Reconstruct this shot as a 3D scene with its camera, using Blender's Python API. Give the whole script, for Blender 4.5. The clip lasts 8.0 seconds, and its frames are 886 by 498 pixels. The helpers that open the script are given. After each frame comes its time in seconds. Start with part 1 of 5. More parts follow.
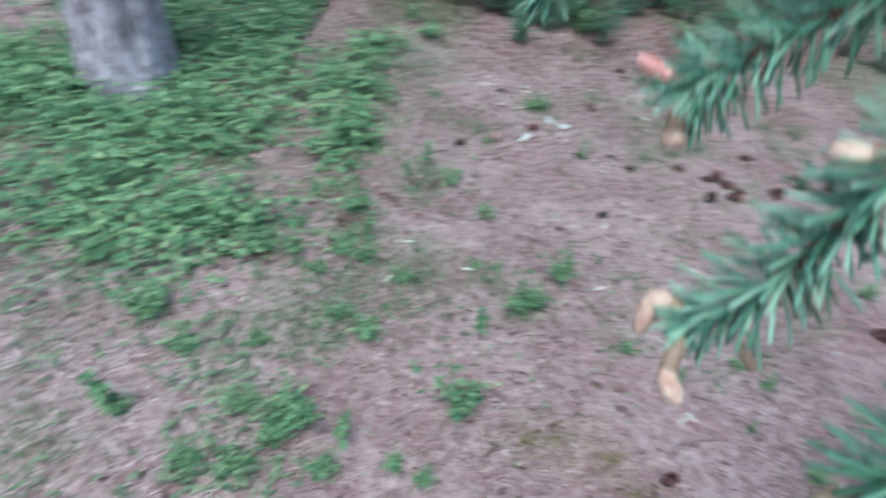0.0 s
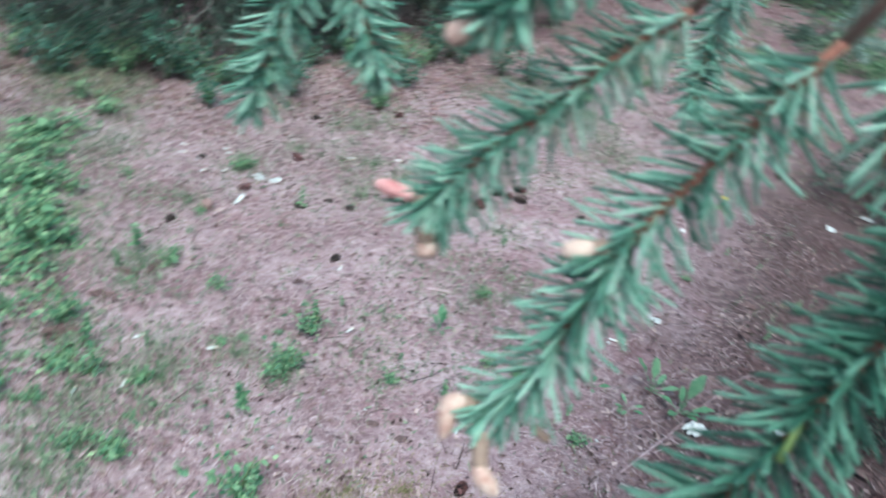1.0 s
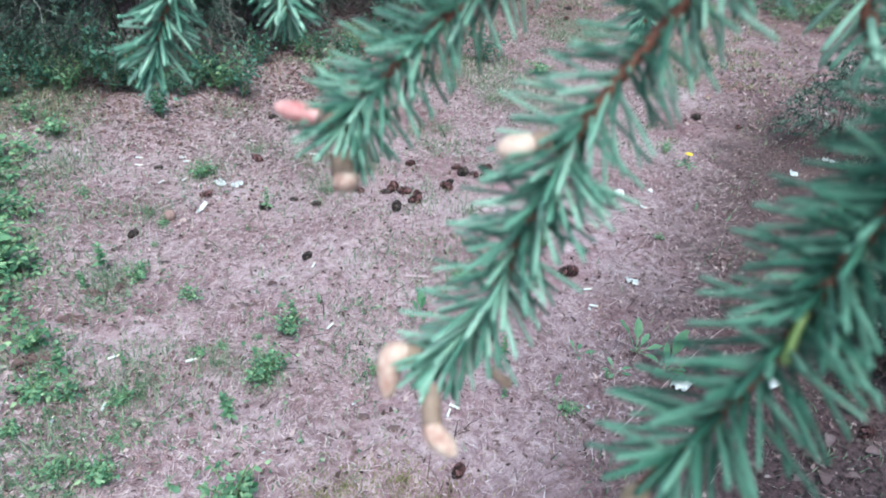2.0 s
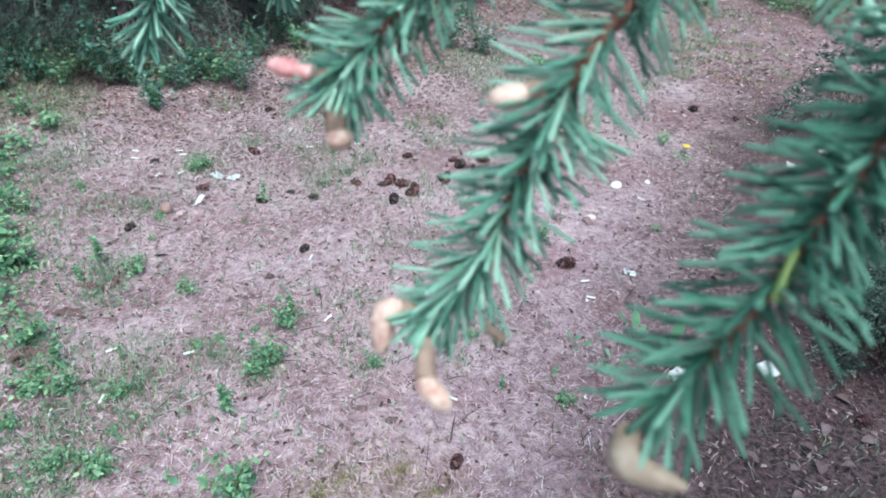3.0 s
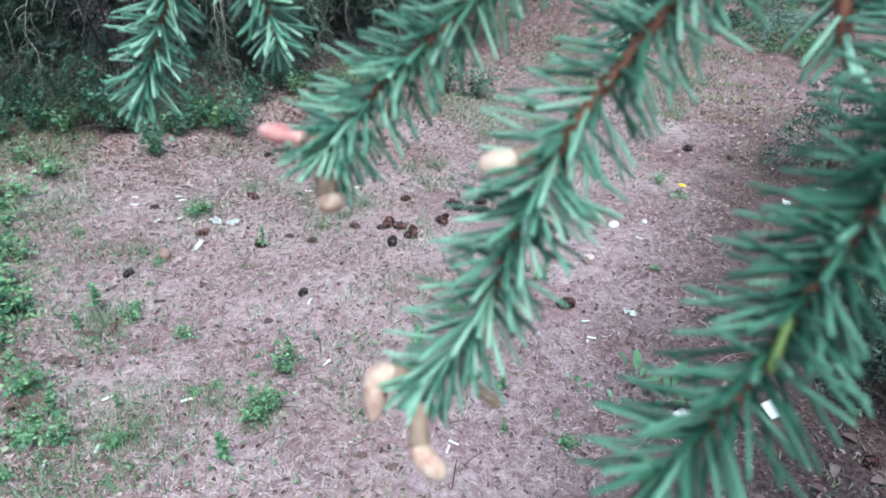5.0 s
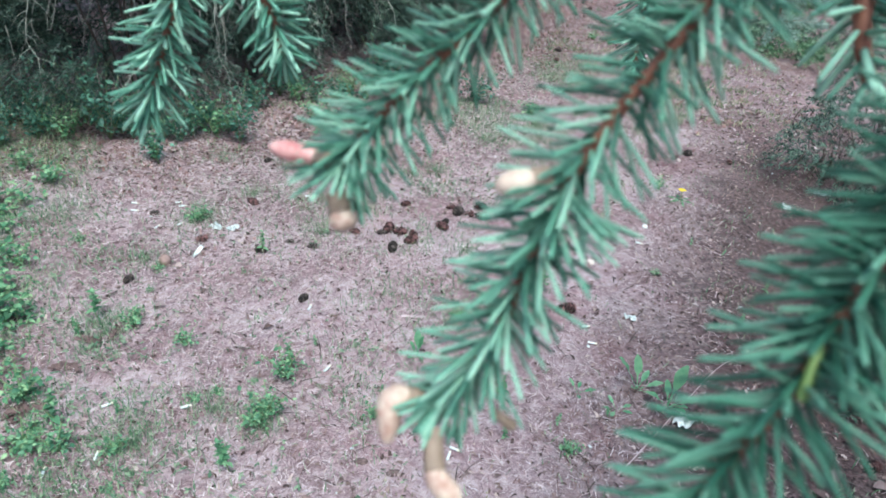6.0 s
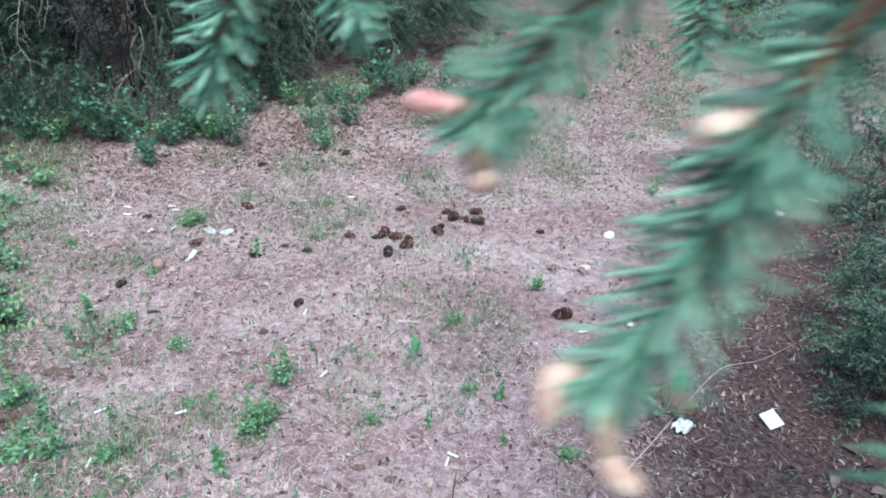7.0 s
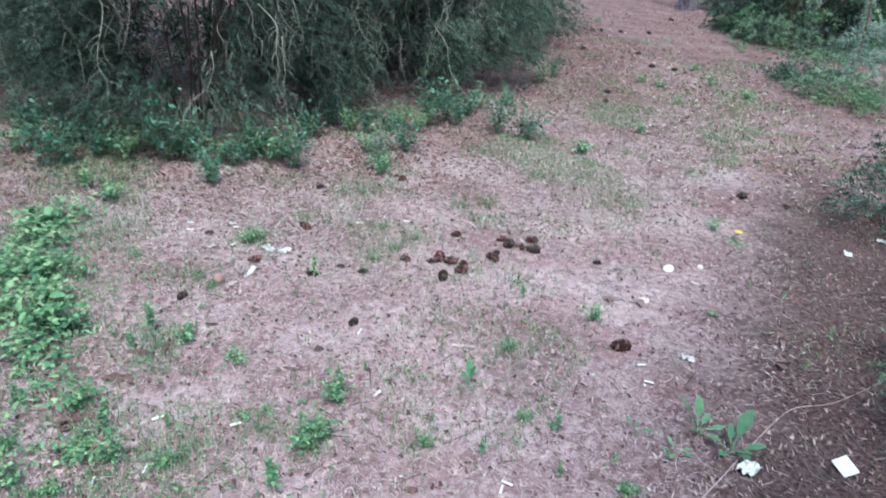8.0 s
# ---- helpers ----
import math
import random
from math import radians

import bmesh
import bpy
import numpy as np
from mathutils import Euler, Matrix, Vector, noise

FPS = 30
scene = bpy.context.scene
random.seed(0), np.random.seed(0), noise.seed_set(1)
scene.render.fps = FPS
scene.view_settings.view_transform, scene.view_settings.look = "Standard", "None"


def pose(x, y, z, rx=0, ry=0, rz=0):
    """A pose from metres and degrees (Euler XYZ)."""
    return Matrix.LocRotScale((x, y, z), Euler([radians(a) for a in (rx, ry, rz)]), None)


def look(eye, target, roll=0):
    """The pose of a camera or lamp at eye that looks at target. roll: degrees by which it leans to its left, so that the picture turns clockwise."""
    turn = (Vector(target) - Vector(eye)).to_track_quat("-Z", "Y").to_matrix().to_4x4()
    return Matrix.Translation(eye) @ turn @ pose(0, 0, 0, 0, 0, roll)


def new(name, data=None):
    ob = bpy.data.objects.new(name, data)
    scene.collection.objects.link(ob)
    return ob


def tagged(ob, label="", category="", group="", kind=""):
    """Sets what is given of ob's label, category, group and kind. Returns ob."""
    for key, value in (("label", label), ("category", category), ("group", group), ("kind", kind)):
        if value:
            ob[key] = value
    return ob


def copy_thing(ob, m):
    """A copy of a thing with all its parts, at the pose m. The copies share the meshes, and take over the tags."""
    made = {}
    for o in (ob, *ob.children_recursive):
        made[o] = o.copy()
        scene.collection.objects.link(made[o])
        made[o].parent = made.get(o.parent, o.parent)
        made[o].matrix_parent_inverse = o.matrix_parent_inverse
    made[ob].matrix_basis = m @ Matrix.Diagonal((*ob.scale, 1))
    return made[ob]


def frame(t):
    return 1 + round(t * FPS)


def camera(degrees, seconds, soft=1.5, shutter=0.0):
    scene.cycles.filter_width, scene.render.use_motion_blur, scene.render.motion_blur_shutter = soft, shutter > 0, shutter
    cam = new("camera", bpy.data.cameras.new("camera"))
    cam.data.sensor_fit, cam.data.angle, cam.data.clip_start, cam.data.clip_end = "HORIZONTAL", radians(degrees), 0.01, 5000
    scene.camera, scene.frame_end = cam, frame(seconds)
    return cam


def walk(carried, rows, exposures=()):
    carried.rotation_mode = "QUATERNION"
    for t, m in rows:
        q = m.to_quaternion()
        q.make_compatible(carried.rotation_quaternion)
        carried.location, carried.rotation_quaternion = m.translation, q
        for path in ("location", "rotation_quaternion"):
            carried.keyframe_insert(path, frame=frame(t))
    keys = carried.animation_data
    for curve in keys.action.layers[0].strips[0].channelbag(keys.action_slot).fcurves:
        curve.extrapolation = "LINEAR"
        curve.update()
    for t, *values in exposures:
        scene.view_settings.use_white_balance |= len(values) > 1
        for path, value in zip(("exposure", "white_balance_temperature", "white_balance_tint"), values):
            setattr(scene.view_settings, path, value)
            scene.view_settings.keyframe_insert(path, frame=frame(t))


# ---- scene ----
cam = camera(67.0, 8.0, soft=1.75, shutter=0.8)
cam.data.dof.use_dof, cam.data.dof.focus_distance, cam.data.dof.aperture_fstop = True, 2.3, 33.0
PATH = [
    (0, (0.0050, 0.0045, 1.3315), (0.0030, 1.5170, 0.0230), 9.09),
    (0.03333, (0.0024, 0.0047, 1.3331), (0.0344, 1.5206, 0.0289), 9.54),
    (0.2, (-0.0106, 0.0060, 1.3411), (0.1940, 1.5264, 0.0579), 11.83),
    (0.3, (-0.0122, 0.0081, 1.3406), (0.2516, 1.5312, 0.0715), 11.19),
    (0.5, (-0.0156, 0.0122, 1.3395), (0.3976, 1.5233, 0.0962), 12.75),
    (0.8, (-0.0107, 0.0123, 1.3449), (0.6448, 1.5194, 0.2053), 13.06),
    (1, (-0.0026, 0.0139, 1.3433), (0.7480, 1.5110, 0.2499), 11.04),
    (1.1, (0.0005, 0.0152, 1.3422), (0.7889, 1.4993, 0.2578), 10.09),
    (1.2, (0.0035, 0.0165, 1.3411), (0.8145, 1.4948, 0.2655), 9.50),
    (2.3, (0.0102, 0.0196, 1.3220), (0.8086, 1.4588, 0.1856), 5.71),
    (2.5, (0.0090, 0.0173, 1.3211), (0.7945, 1.4567, 0.1761), 6.05),
    (3, (0.0095, 0.0162, 1.3217), (0.8268, 1.4490, 0.1906), 6.16),
    (3.5, (0.0100, 0.0136, 1.3223), (0.8433, 1.4379, 0.1923), 5.79),
    (4, (0.0109, 0.0161, 1.3219), (0.8423, 1.4691, 0.2276), 5.64),
    (4.5, (0.0102, 0.0152, 1.3230), (0.8439, 1.4976, 0.2707), 5.35),
    (4.7, (0.0109, 0.0160, 1.3238), (0.8489, 1.5040, 0.2829), 5.25),
    (5.8, (0.0115, 0.0212, 1.3245), (0.8553, 1.5235, 0.3091), 5.19),
    (6, (0.0104, 0.0211, 1.3249), (0.8551, 1.5225, 0.3089), 5.11),
    (6.5, (0.0094, 0.0218, 1.3242), (0.8620, 1.5200, 0.3101), 5.28),
    (6.7, (0.0055, 0.0264, 1.3211), (0.8594, 1.5266, 0.3111), 5.59),
    (6.8, (0.0035, 0.0286, 1.3195), (0.8667, 1.5262, 0.3134), 5.68),
    (6.9, (-0.0000, 0.0299, 1.3169), (0.8673, 1.5297, 0.3177), 5.66),
    (7, (-0.0058, 0.0362, 1.3128), (0.8687, 1.5332, 0.3158), 5.71),
    (7.1, (-0.0144, 0.0423, 1.3073), (0.8631, 1.5391, 0.3125), 5.93),
    (7.2, (-0.0260, 0.0501, 1.2993), (0.8539, 1.5462, 0.3056), 5.96),
    (7.3, (-0.0426, 0.0550, 1.2933), (0.8387, 1.5540, 0.3054), 6.25),
    (7.5, (-0.0420, 0.0520, 1.2765), (0.8298, 1.5645, 0.3007), 6.24),
    (7.6, (-0.0430, 0.0520, 1.2745), (0.7999, 1.5774, 0.2933), 6.09),
    (7.7, (-0.0440, 0.0520, 1.2730), (0.7714, 1.5881, 0.2853), 6.21),
    (7.8, (-0.0450, 0.0510, 1.2720), (0.7499, 1.6050, 0.2957), 6.03),
    (7.94, (-0.0458, 0.0510, 1.2712), (0.7294, 1.6437, 0.3431), 5.79),
    (8, (-0.0460, 0.0510, 1.2710), (0.7255, 1.6511, 0.3521), 5.74),
]
EXPOSE = [(0.0, 0.93, 5610, -8), (1.0, 1.17, 5600, -7), (2.5, 1.28, 5600, -5), (4.0, 1.33, 5600, -6), (4.5, 1.31, 5600, -7), (6.0, 1.28, 5630, -10), (7.0, 1.32, 5630, -8.5), (8.0, 1.3, 5660, -6)]
walk(cam, [(t, look(eye, target, roll)) for t, eye, target, roll in PATH], EXPOSE)

# ---- light: an overcast sky, softly brighter from the open side ----
SUN_EL, SUN_ROT = 66.0, 200.0
world = bpy.data.worlds.new("sky")
scene.world = world
world.use_nodes = True
wn = world.node_tree.nodes
sky = wn.new("ShaderNodeTexSky")
sky.sky_type = "NISHITA"
sky.sun_disc = False
sky.sun_elevation, sky.sun_rotation = radians(SUN_EL), radians(SUN_ROT)
sky.air_density, sky.dust_density, sky.ozone_density = 1.0, 4.0, 1.0
wn["Background"].inputs[1].default_value = 0.13
world.node_tree.links.new(sky.outputs[0], wn["Background"].inputs[0])
sun = new("sun", bpy.data.lights.new("sun", "SUN"))
sun.data.energy, sun.data.angle, sun.data.color = 1.3, radians(25), (1.0, 0.95, 0.9)
sun_dir = Vector((math.sin(radians(SUN_ROT)) * math.cos(radians(SUN_EL)), math.cos(radians(SUN_ROT)) * math.cos(radians(SUN_EL)), math.sin(radians(SUN_EL))))
sun.matrix_world = look(sun_dir * 30, (0, 0, 0))


# ---- materials ----
def surface(name, ramp, scale=40.0, rough=0.8, bump=0.3, fine=260.0, vary="", amount=0.5, through_light=0.0, second=3.0, metal=0.0, bump_dist=0.002, stretch=1.0, detail=6.0, grit=0.65):
    """A two-scale noise surface; ramp: (position, colour) stops. vary: 'island' or 'object' shifts tone per piece."""
    m = bpy.data.materials.new(name)
    m.use_nodes = True
    nt = m.node_tree
    n, l = nt.nodes, nt.links
    b = n["Principled BSDF"]
    tc = n.new("ShaderNodeTexCoord")
    a = n.new("ShaderNodeTexNoise")
    a.inputs["Scale"].default_value, a.inputs["Detail"].default_value, a.inputs["Roughness"].default_value = scale, detail, grit
    c = n.new("ShaderNodeTexNoise")
    c.inputs["Scale"].default_value, c.inputs["Detail"].default_value = second, 3.0
    mp = n.new("ShaderNodeMapping")
    mp.inputs["Scale"].default_value = (1, 1, stretch)
    l.new(tc.outputs["Object"], mp.inputs["Vector"])
    l.new(mp.outputs[0], a.inputs["Vector"])
    l.new(mp.outputs[0], c.inputs["Vector"])
    mix = n.new("ShaderNodeMath")
    mix.operation = "MULTIPLY_ADD"
    mix.inputs[1].default_value = 0.65
    l.new(a.outputs["Fac"], mix.inputs[0])
    half = n.new("ShaderNodeMath")
    half.operation = "MULTIPLY"
    half.inputs[1].default_value = 0.35
    l.new(c.outputs["Fac"], half.inputs[0])
    l.new(half.outputs[0], mix.inputs[2])
    fac = mix.outputs[0]
    if vary:
        src = n.new("ShaderNodeNewGeometry").outputs["Random Per Island"] if vary == "island" else n.new("ShaderNodeObjectInfo").outputs["Random"]
        sh = n.new("ShaderNodeMath")
        sh.operation = "MULTIPLY_ADD"
        sh.inputs[1].default_value, sh.inputs[2].default_value = amount, -amount / 2
        l.new(src, sh.inputs[0])
        add = n.new("ShaderNodeMath")
        l.new(fac, add.inputs[0])
        l.new(sh.outputs[0], add.inputs[1])
        fac = add.outputs[0]
    cr = n.new("ShaderNodeValToRGB")
    cr.color_ramp.elements.remove(cr.color_ramp.elements[1])
    for i, (pos, col) in enumerate(ramp):
        e = cr.color_ramp.elements[0] if i == 0 else cr.color_ramp.elements.new(pos)
        e.position, e.color = pos, (*col, 1)
    l.new(fac, cr.inputs[0])
    l.new(cr.outputs[0], b.inputs["Base Color"])
    b.inputs["Roughness"].default_value, b.inputs["Metallic"].default_value = rough, metal
    if bump:
        f = n.new("ShaderNodeTexNoise")
        f.inputs["Scale"].default_value, f.inputs["Detail"].default_value = fine, 4.0
        l.new(mp.outputs[0], f.inputs["Vector"])
        bp = n.new("ShaderNodeBump")
        bp.inputs["Strength"].default_value, bp.inputs["Distance"].default_value = bump, bump_dist
        l.new(f.outputs["Fac"], bp.inputs["Height"])
        l.new(bp.outputs[0], b.inputs["Normal"])
    if through_light:
        t = n.new("ShaderNodeBsdfTranslucent")
        l.new(cr.outputs[0], t.inputs[0])
        ms = n.new("ShaderNodeMixShader")
        ms.inputs[0].default_value = through_light
        l.new(b.outputs[0], ms.inputs[1])
        l.new(t.outputs[0], ms.inputs[2])
        l.new(ms.outputs[0], n["Material Output"].inputs[0])
    return m


M_GROUND = surface("forest_soil", [(0.31, (0.102, 0.058, 0.062)), (0.41, (0.218, 0.139, 0.149)), (0.49, (0.366, 0.257, 0.276)), (0.56, (0.489, 0.375, 0.396)), (0.65, (0.651, 0.555, 0.574))], scale=30, rough=0.95, bump=1.0, fine=210, second=2.4, bump_dist=0.012, detail=10.0, grit=0.78)


def humus(m):
    """Bare dark humus on the side of the clearing where the spruce stands, with a ragged edge; tree shade is painted in
    too.
    """
    n, l = m.node_tree.nodes, m.node_tree.links
    b = n["Principled BSDF"]
    old = b.inputs["Base Color"].links[0].from_socket
    tc = n.new("ShaderNodeTexCoord")
    dot = n.new("ShaderNodeVectorMath")
    dot.operation = "DOT_PRODUCT"
    dot.inputs[1].default_value = (0.62, -0.78, 0.0)
    l.new(tc.outputs["Object"], dot.inputs[0])
    ns = n.new("ShaderNodeTexNoise")
    ns.inputs["Scale"].default_value, ns.inputs["Detail"].default_value, ns.inputs["Roughness"].default_value = 2.5, 8.0, 0.7
    l.new(tc.outputs["Object"], ns.inputs["Vector"])
    ma = n.new("ShaderNodeMath")
    ma.operation = "MULTIPLY_ADD"
    ma.inputs[1].default_value = 0.9
    l.new(ns.outputs["Fac"], ma.inputs[0])
    l.new(dot.outputs["Value"], ma.inputs[2])
    mr = n.new("ShaderNodeMapRange")
    mr.inputs["From Min"].default_value, mr.inputs["From Max"].default_value, mr.inputs["To Max"].default_value = 0.18, 0.62, 1.0
    l.new(ma.outputs[0], mr.inputs["Value"])
    ln = n.new("ShaderNodeVectorMath")
    ln.operation = "DISTANCE"
    ln.inputs[1].default_value = (1.6, -0.2, 0.0)
    l.new(tc.outputs["Object"], ln.inputs[0])
    la = n.new("ShaderNodeMath")
    la.operation = "MULTIPLY_ADD"
    la.inputs[1].default_value = 2.2
    l.new(ns.outputs["Fac"], la.inputs[0])
    l.new(ln.outputs["Value"], la.inputs[2])
    lm = n.new("ShaderNodeMapRange")
    lm.inputs["From Min"].default_value, lm.inputs["From Max"].default_value = 5.4, 3.9
    l.new(la.outputs[0], lm.inputs["Value"])
    lx = n.new("ShaderNodeMath")
    lx.operation = "MULTIPLY"
    l.new(mr.outputs[0], lx.inputs[0])
    l.new(lm.outputs[0], lx.inputs[1])
    f = n.new("ShaderNodeTexNoise")
    f.inputs["Scale"].default_value, f.inputs["Detail"].default_value, f.inputs["Roughness"].default_value = 60.0, 8.0, 0.75
    l.new(tc.outputs["Object"], f.inputs["Vector"])
    # dark soil colour, deepened to hold the shade of spruce and bushes
    cr = n.new("ShaderNodeValToRGB")
    cr.color_ramp.elements[0].position, cr.color_ramp.elements[0].color = 0.39, (0.028, 0.015, 0.015, 1)
    cr.color_ramp.elements[1].position, cr.color_ramp.elements[1].color = 0.66, (0.19, 0.120, 0.122, 1)
    l.new(f.outputs["Fac"], cr.inputs[0])
    mx = n.new("ShaderNodeMix")
    mx.data_type = "RGBA"
    l.new(lx.outputs[0], mx.inputs["Factor"])
    l.new(old, mx.inputs["A"])
    l.new(cr.outputs[0], mx.inputs["B"])
    # red-brown needle soil farther off, with hedge and tree shade painted in
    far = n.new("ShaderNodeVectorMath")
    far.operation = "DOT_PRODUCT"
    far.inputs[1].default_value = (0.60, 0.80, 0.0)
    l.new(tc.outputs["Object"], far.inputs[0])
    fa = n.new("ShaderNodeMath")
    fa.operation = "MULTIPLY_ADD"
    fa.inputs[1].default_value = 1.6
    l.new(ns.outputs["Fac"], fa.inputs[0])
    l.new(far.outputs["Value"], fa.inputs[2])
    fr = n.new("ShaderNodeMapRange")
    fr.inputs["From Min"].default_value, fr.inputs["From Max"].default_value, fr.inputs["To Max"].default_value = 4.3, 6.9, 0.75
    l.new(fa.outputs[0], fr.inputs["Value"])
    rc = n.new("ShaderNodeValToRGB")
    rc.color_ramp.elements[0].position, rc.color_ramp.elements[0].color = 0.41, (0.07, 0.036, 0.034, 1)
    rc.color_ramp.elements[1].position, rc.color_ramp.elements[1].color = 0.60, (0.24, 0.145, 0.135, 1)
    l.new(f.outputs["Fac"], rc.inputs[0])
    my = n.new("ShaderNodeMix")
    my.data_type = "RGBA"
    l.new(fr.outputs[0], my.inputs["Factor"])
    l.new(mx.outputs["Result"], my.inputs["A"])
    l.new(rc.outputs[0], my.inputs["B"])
    red = n.new("ShaderNodeTexNoise")
    red.inputs["Scale"].default_value, red.inputs["Detail"].default_value, red.inputs["Roughness"].default_value = 2.7, 10.0, 0.74
    l.new(tc.outputs["Object"], red.inputs["Vector"])
    rr = n.new("ShaderNodeMapRange")
    rr.inputs["From Min"].default_value, rr.inputs["From Max"].default_value, rr.inputs["To Max"].default_value = 0.47, 0.60, 0.75
    l.new(red.outputs["Fac"], rr.inputs["Value"])
    tint = n.new("ShaderNodeMix")
    tint.data_type, tint.blend_type = "RGBA", "MULTIPLY"
    tint.inputs["B"].default_value = (0.80, 0.655, 0.675, 1)
    l.new(rr.outputs[0], tint.inputs["Factor"])
    l.new(my.outputs["Result"], tint.inputs["A"])
    l.new(tint.outputs["Result"], b.inputs["Base Color"])


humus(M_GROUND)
M_STRAW = surface("dry_straw", [(0.15, (0.134, 0.074, 0.078)), (0.42, (0.349, 0.238, 0.253)), (0.66, (0.484, 0.369, 0.384)), (0.95, (0.597, 0.487, 0.498))], scale=60, rough=0.8, bump=0, vary="island", amount=1.2)
M_CHIP = surface("litter_chips", [(0.1, (0.05, 0.028, 0.025)), (0.35, (0.13, 0.08, 0.072)), (0.6, (0.24, 0.16, 0.148)), (0.95, (0.42, 0.32, 0.30))], scale=80, rough=0.9, bump=0, vary="island", amount=1.2)
M_CRUMB = surface("dark_leaf_crumbs", [(0.1, (0.03, 0.017, 0.016)), (0.5, (0.11, 0.068, 0.062)), (0.95, (0.27, 0.19, 0.175))], scale=80, rough=0.9, bump=0, vary="island", amount=1.2)
M_PALESTRAW = surface("bleached_straw", [(0.2, (0.340, 0.247, 0.263)), (0.55, (0.520, 0.407, 0.429)), (0.95, (0.700, 0.601, 0.621))], scale=60, rough=0.8, bump=0, vary="island", amount=1.0)
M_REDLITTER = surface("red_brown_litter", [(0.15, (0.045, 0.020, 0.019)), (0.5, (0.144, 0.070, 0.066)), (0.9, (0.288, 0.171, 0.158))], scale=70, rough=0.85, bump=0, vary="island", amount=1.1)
M_GRASS = surface("thin_grass", [(0.2, (0.075, 0.145, 0.075)), (0.5, (0.15, 0.235, 0.13)), (0.8, (0.30, 0.345, 0.225))], scale=20, rough=0.6, bump=0, vary="island", amount=0.8, through_light=0.25)
M_MOSS = surface("olive_moss", [(0.25, (0.16, 0.155, 0.075)), (0.5, (0.27, 0.25, 0.13)), (0.8, (0.38, 0.34, 0.20))], scale=30, rough=0.9, bump=0, vary="island", amount=0.7)
M_LEAF = surface("weed_leaf", [(0.2, (0.065, 0.155, 0.08)), (0.5, (0.135, 0.27, 0.135)), (0.85, (0.28, 0.45, 0.24))], scale=30, rough=0.5, bump=0.2, vary="object", amount=0.6, through_light=0.3)
M_COVER = surface("ground_cover_leaf", [(0.15, (0.05, 0.135, 0.07)), (0.5, (0.155, 0.305, 0.16)), (0.9, (0.36, 0.50, 0.27))], scale=30, rough=0.5, bump=0, vary="island", amount=0.8, through_light=0.3)
M_STALK = surface("green_stalk", [(0.3, (0.12, 0.20, 0.08)), (0.7, (0.22, 0.24, 0.12))], scale=60, rough=0.6, bump=0)
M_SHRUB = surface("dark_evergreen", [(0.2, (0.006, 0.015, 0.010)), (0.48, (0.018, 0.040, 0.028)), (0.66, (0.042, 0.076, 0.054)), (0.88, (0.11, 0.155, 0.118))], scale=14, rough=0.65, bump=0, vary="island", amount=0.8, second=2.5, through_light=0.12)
# brighter copy of dark_evergreen; on the hedge it holds front light in the colour
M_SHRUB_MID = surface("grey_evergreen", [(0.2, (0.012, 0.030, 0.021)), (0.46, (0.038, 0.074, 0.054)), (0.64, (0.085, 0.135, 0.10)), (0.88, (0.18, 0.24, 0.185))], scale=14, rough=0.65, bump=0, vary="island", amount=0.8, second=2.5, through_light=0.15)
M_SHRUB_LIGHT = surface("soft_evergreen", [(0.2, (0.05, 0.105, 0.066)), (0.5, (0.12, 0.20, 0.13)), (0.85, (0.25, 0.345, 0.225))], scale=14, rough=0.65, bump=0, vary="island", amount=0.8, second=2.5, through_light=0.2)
# still paler copy, with haze mixed into the colour
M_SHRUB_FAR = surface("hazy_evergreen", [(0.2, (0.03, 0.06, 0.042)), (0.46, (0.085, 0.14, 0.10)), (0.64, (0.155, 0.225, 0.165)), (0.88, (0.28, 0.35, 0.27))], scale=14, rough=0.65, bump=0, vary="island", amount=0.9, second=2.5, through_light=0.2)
M_SHRUB_BRIGHT = surface("fresh_evergreen", [(0.2, (0.03, 0.085, 0.04)), (0.5, (0.10, 0.205, 0.10)), (0.85, (0.26, 0.40, 0.20))], scale=14, rough=0.6, bump=0, vary="island", amount=0.9, second=2.5, through_light=0.25)
M_YGRASS = surface("yellowing_grass", [(0.2, (0.10, 0.15, 0.065)), (0.5, (0.24, 0.26, 0.14)), (0.8, (0.42, 0.39, 0.26))], scale=20, rough=0.7, bump=0, vary="island", amount=0.9, through_light=0.25)
M_TWIG = surface("grey_dead_twig", [(0.3, (0.07, 0.062, 0.056)), (0.6, (0.17, 0.155, 0.14)), (0.85, (0.30, 0.275, 0.25))], scale=50, rough=0.9, bump=0.3)
M_PALETWIG = surface("pale_dead_twig", [(0.3, (0.19, 0.19, 0.165)), (0.6, (0.33, 0.325, 0.285)), (0.85, (0.46, 0.45, 0.40))], scale=50, rough=0.9, bump=0.3)
M_DARKTWIG = surface("brown_twig", [(0.3, (0.025, 0.018, 0.015)), (0.7, (0.085, 0.058, 0.048))], scale=60, rough=0.9, bump=0.3)
M_BARK = surface("grey_bark", [(0.36, (0.073, 0.059, 0.073)), (0.44, (0.220, 0.189, 0.231)), (0.52, (0.451, 0.409, 0.495)), (0.64, (0.683, 0.647, 0.752))], scale=40, rough=0.95, bump=1.0, fine=60, second=6, bump_dist=0.02, stretch=0.35)
M_DARKBARK = surface("dark_bark", [(0.36, (0.026, 0.021, 0.026)), (0.44, (0.077, 0.066, 0.081)), (0.52, (0.158, 0.143, 0.173)), (0.64, (0.239, 0.226, 0.263))], scale=40, rough=0.95, bump=1.0, fine=60, second=6, bump_dist=0.02, stretch=0.35)
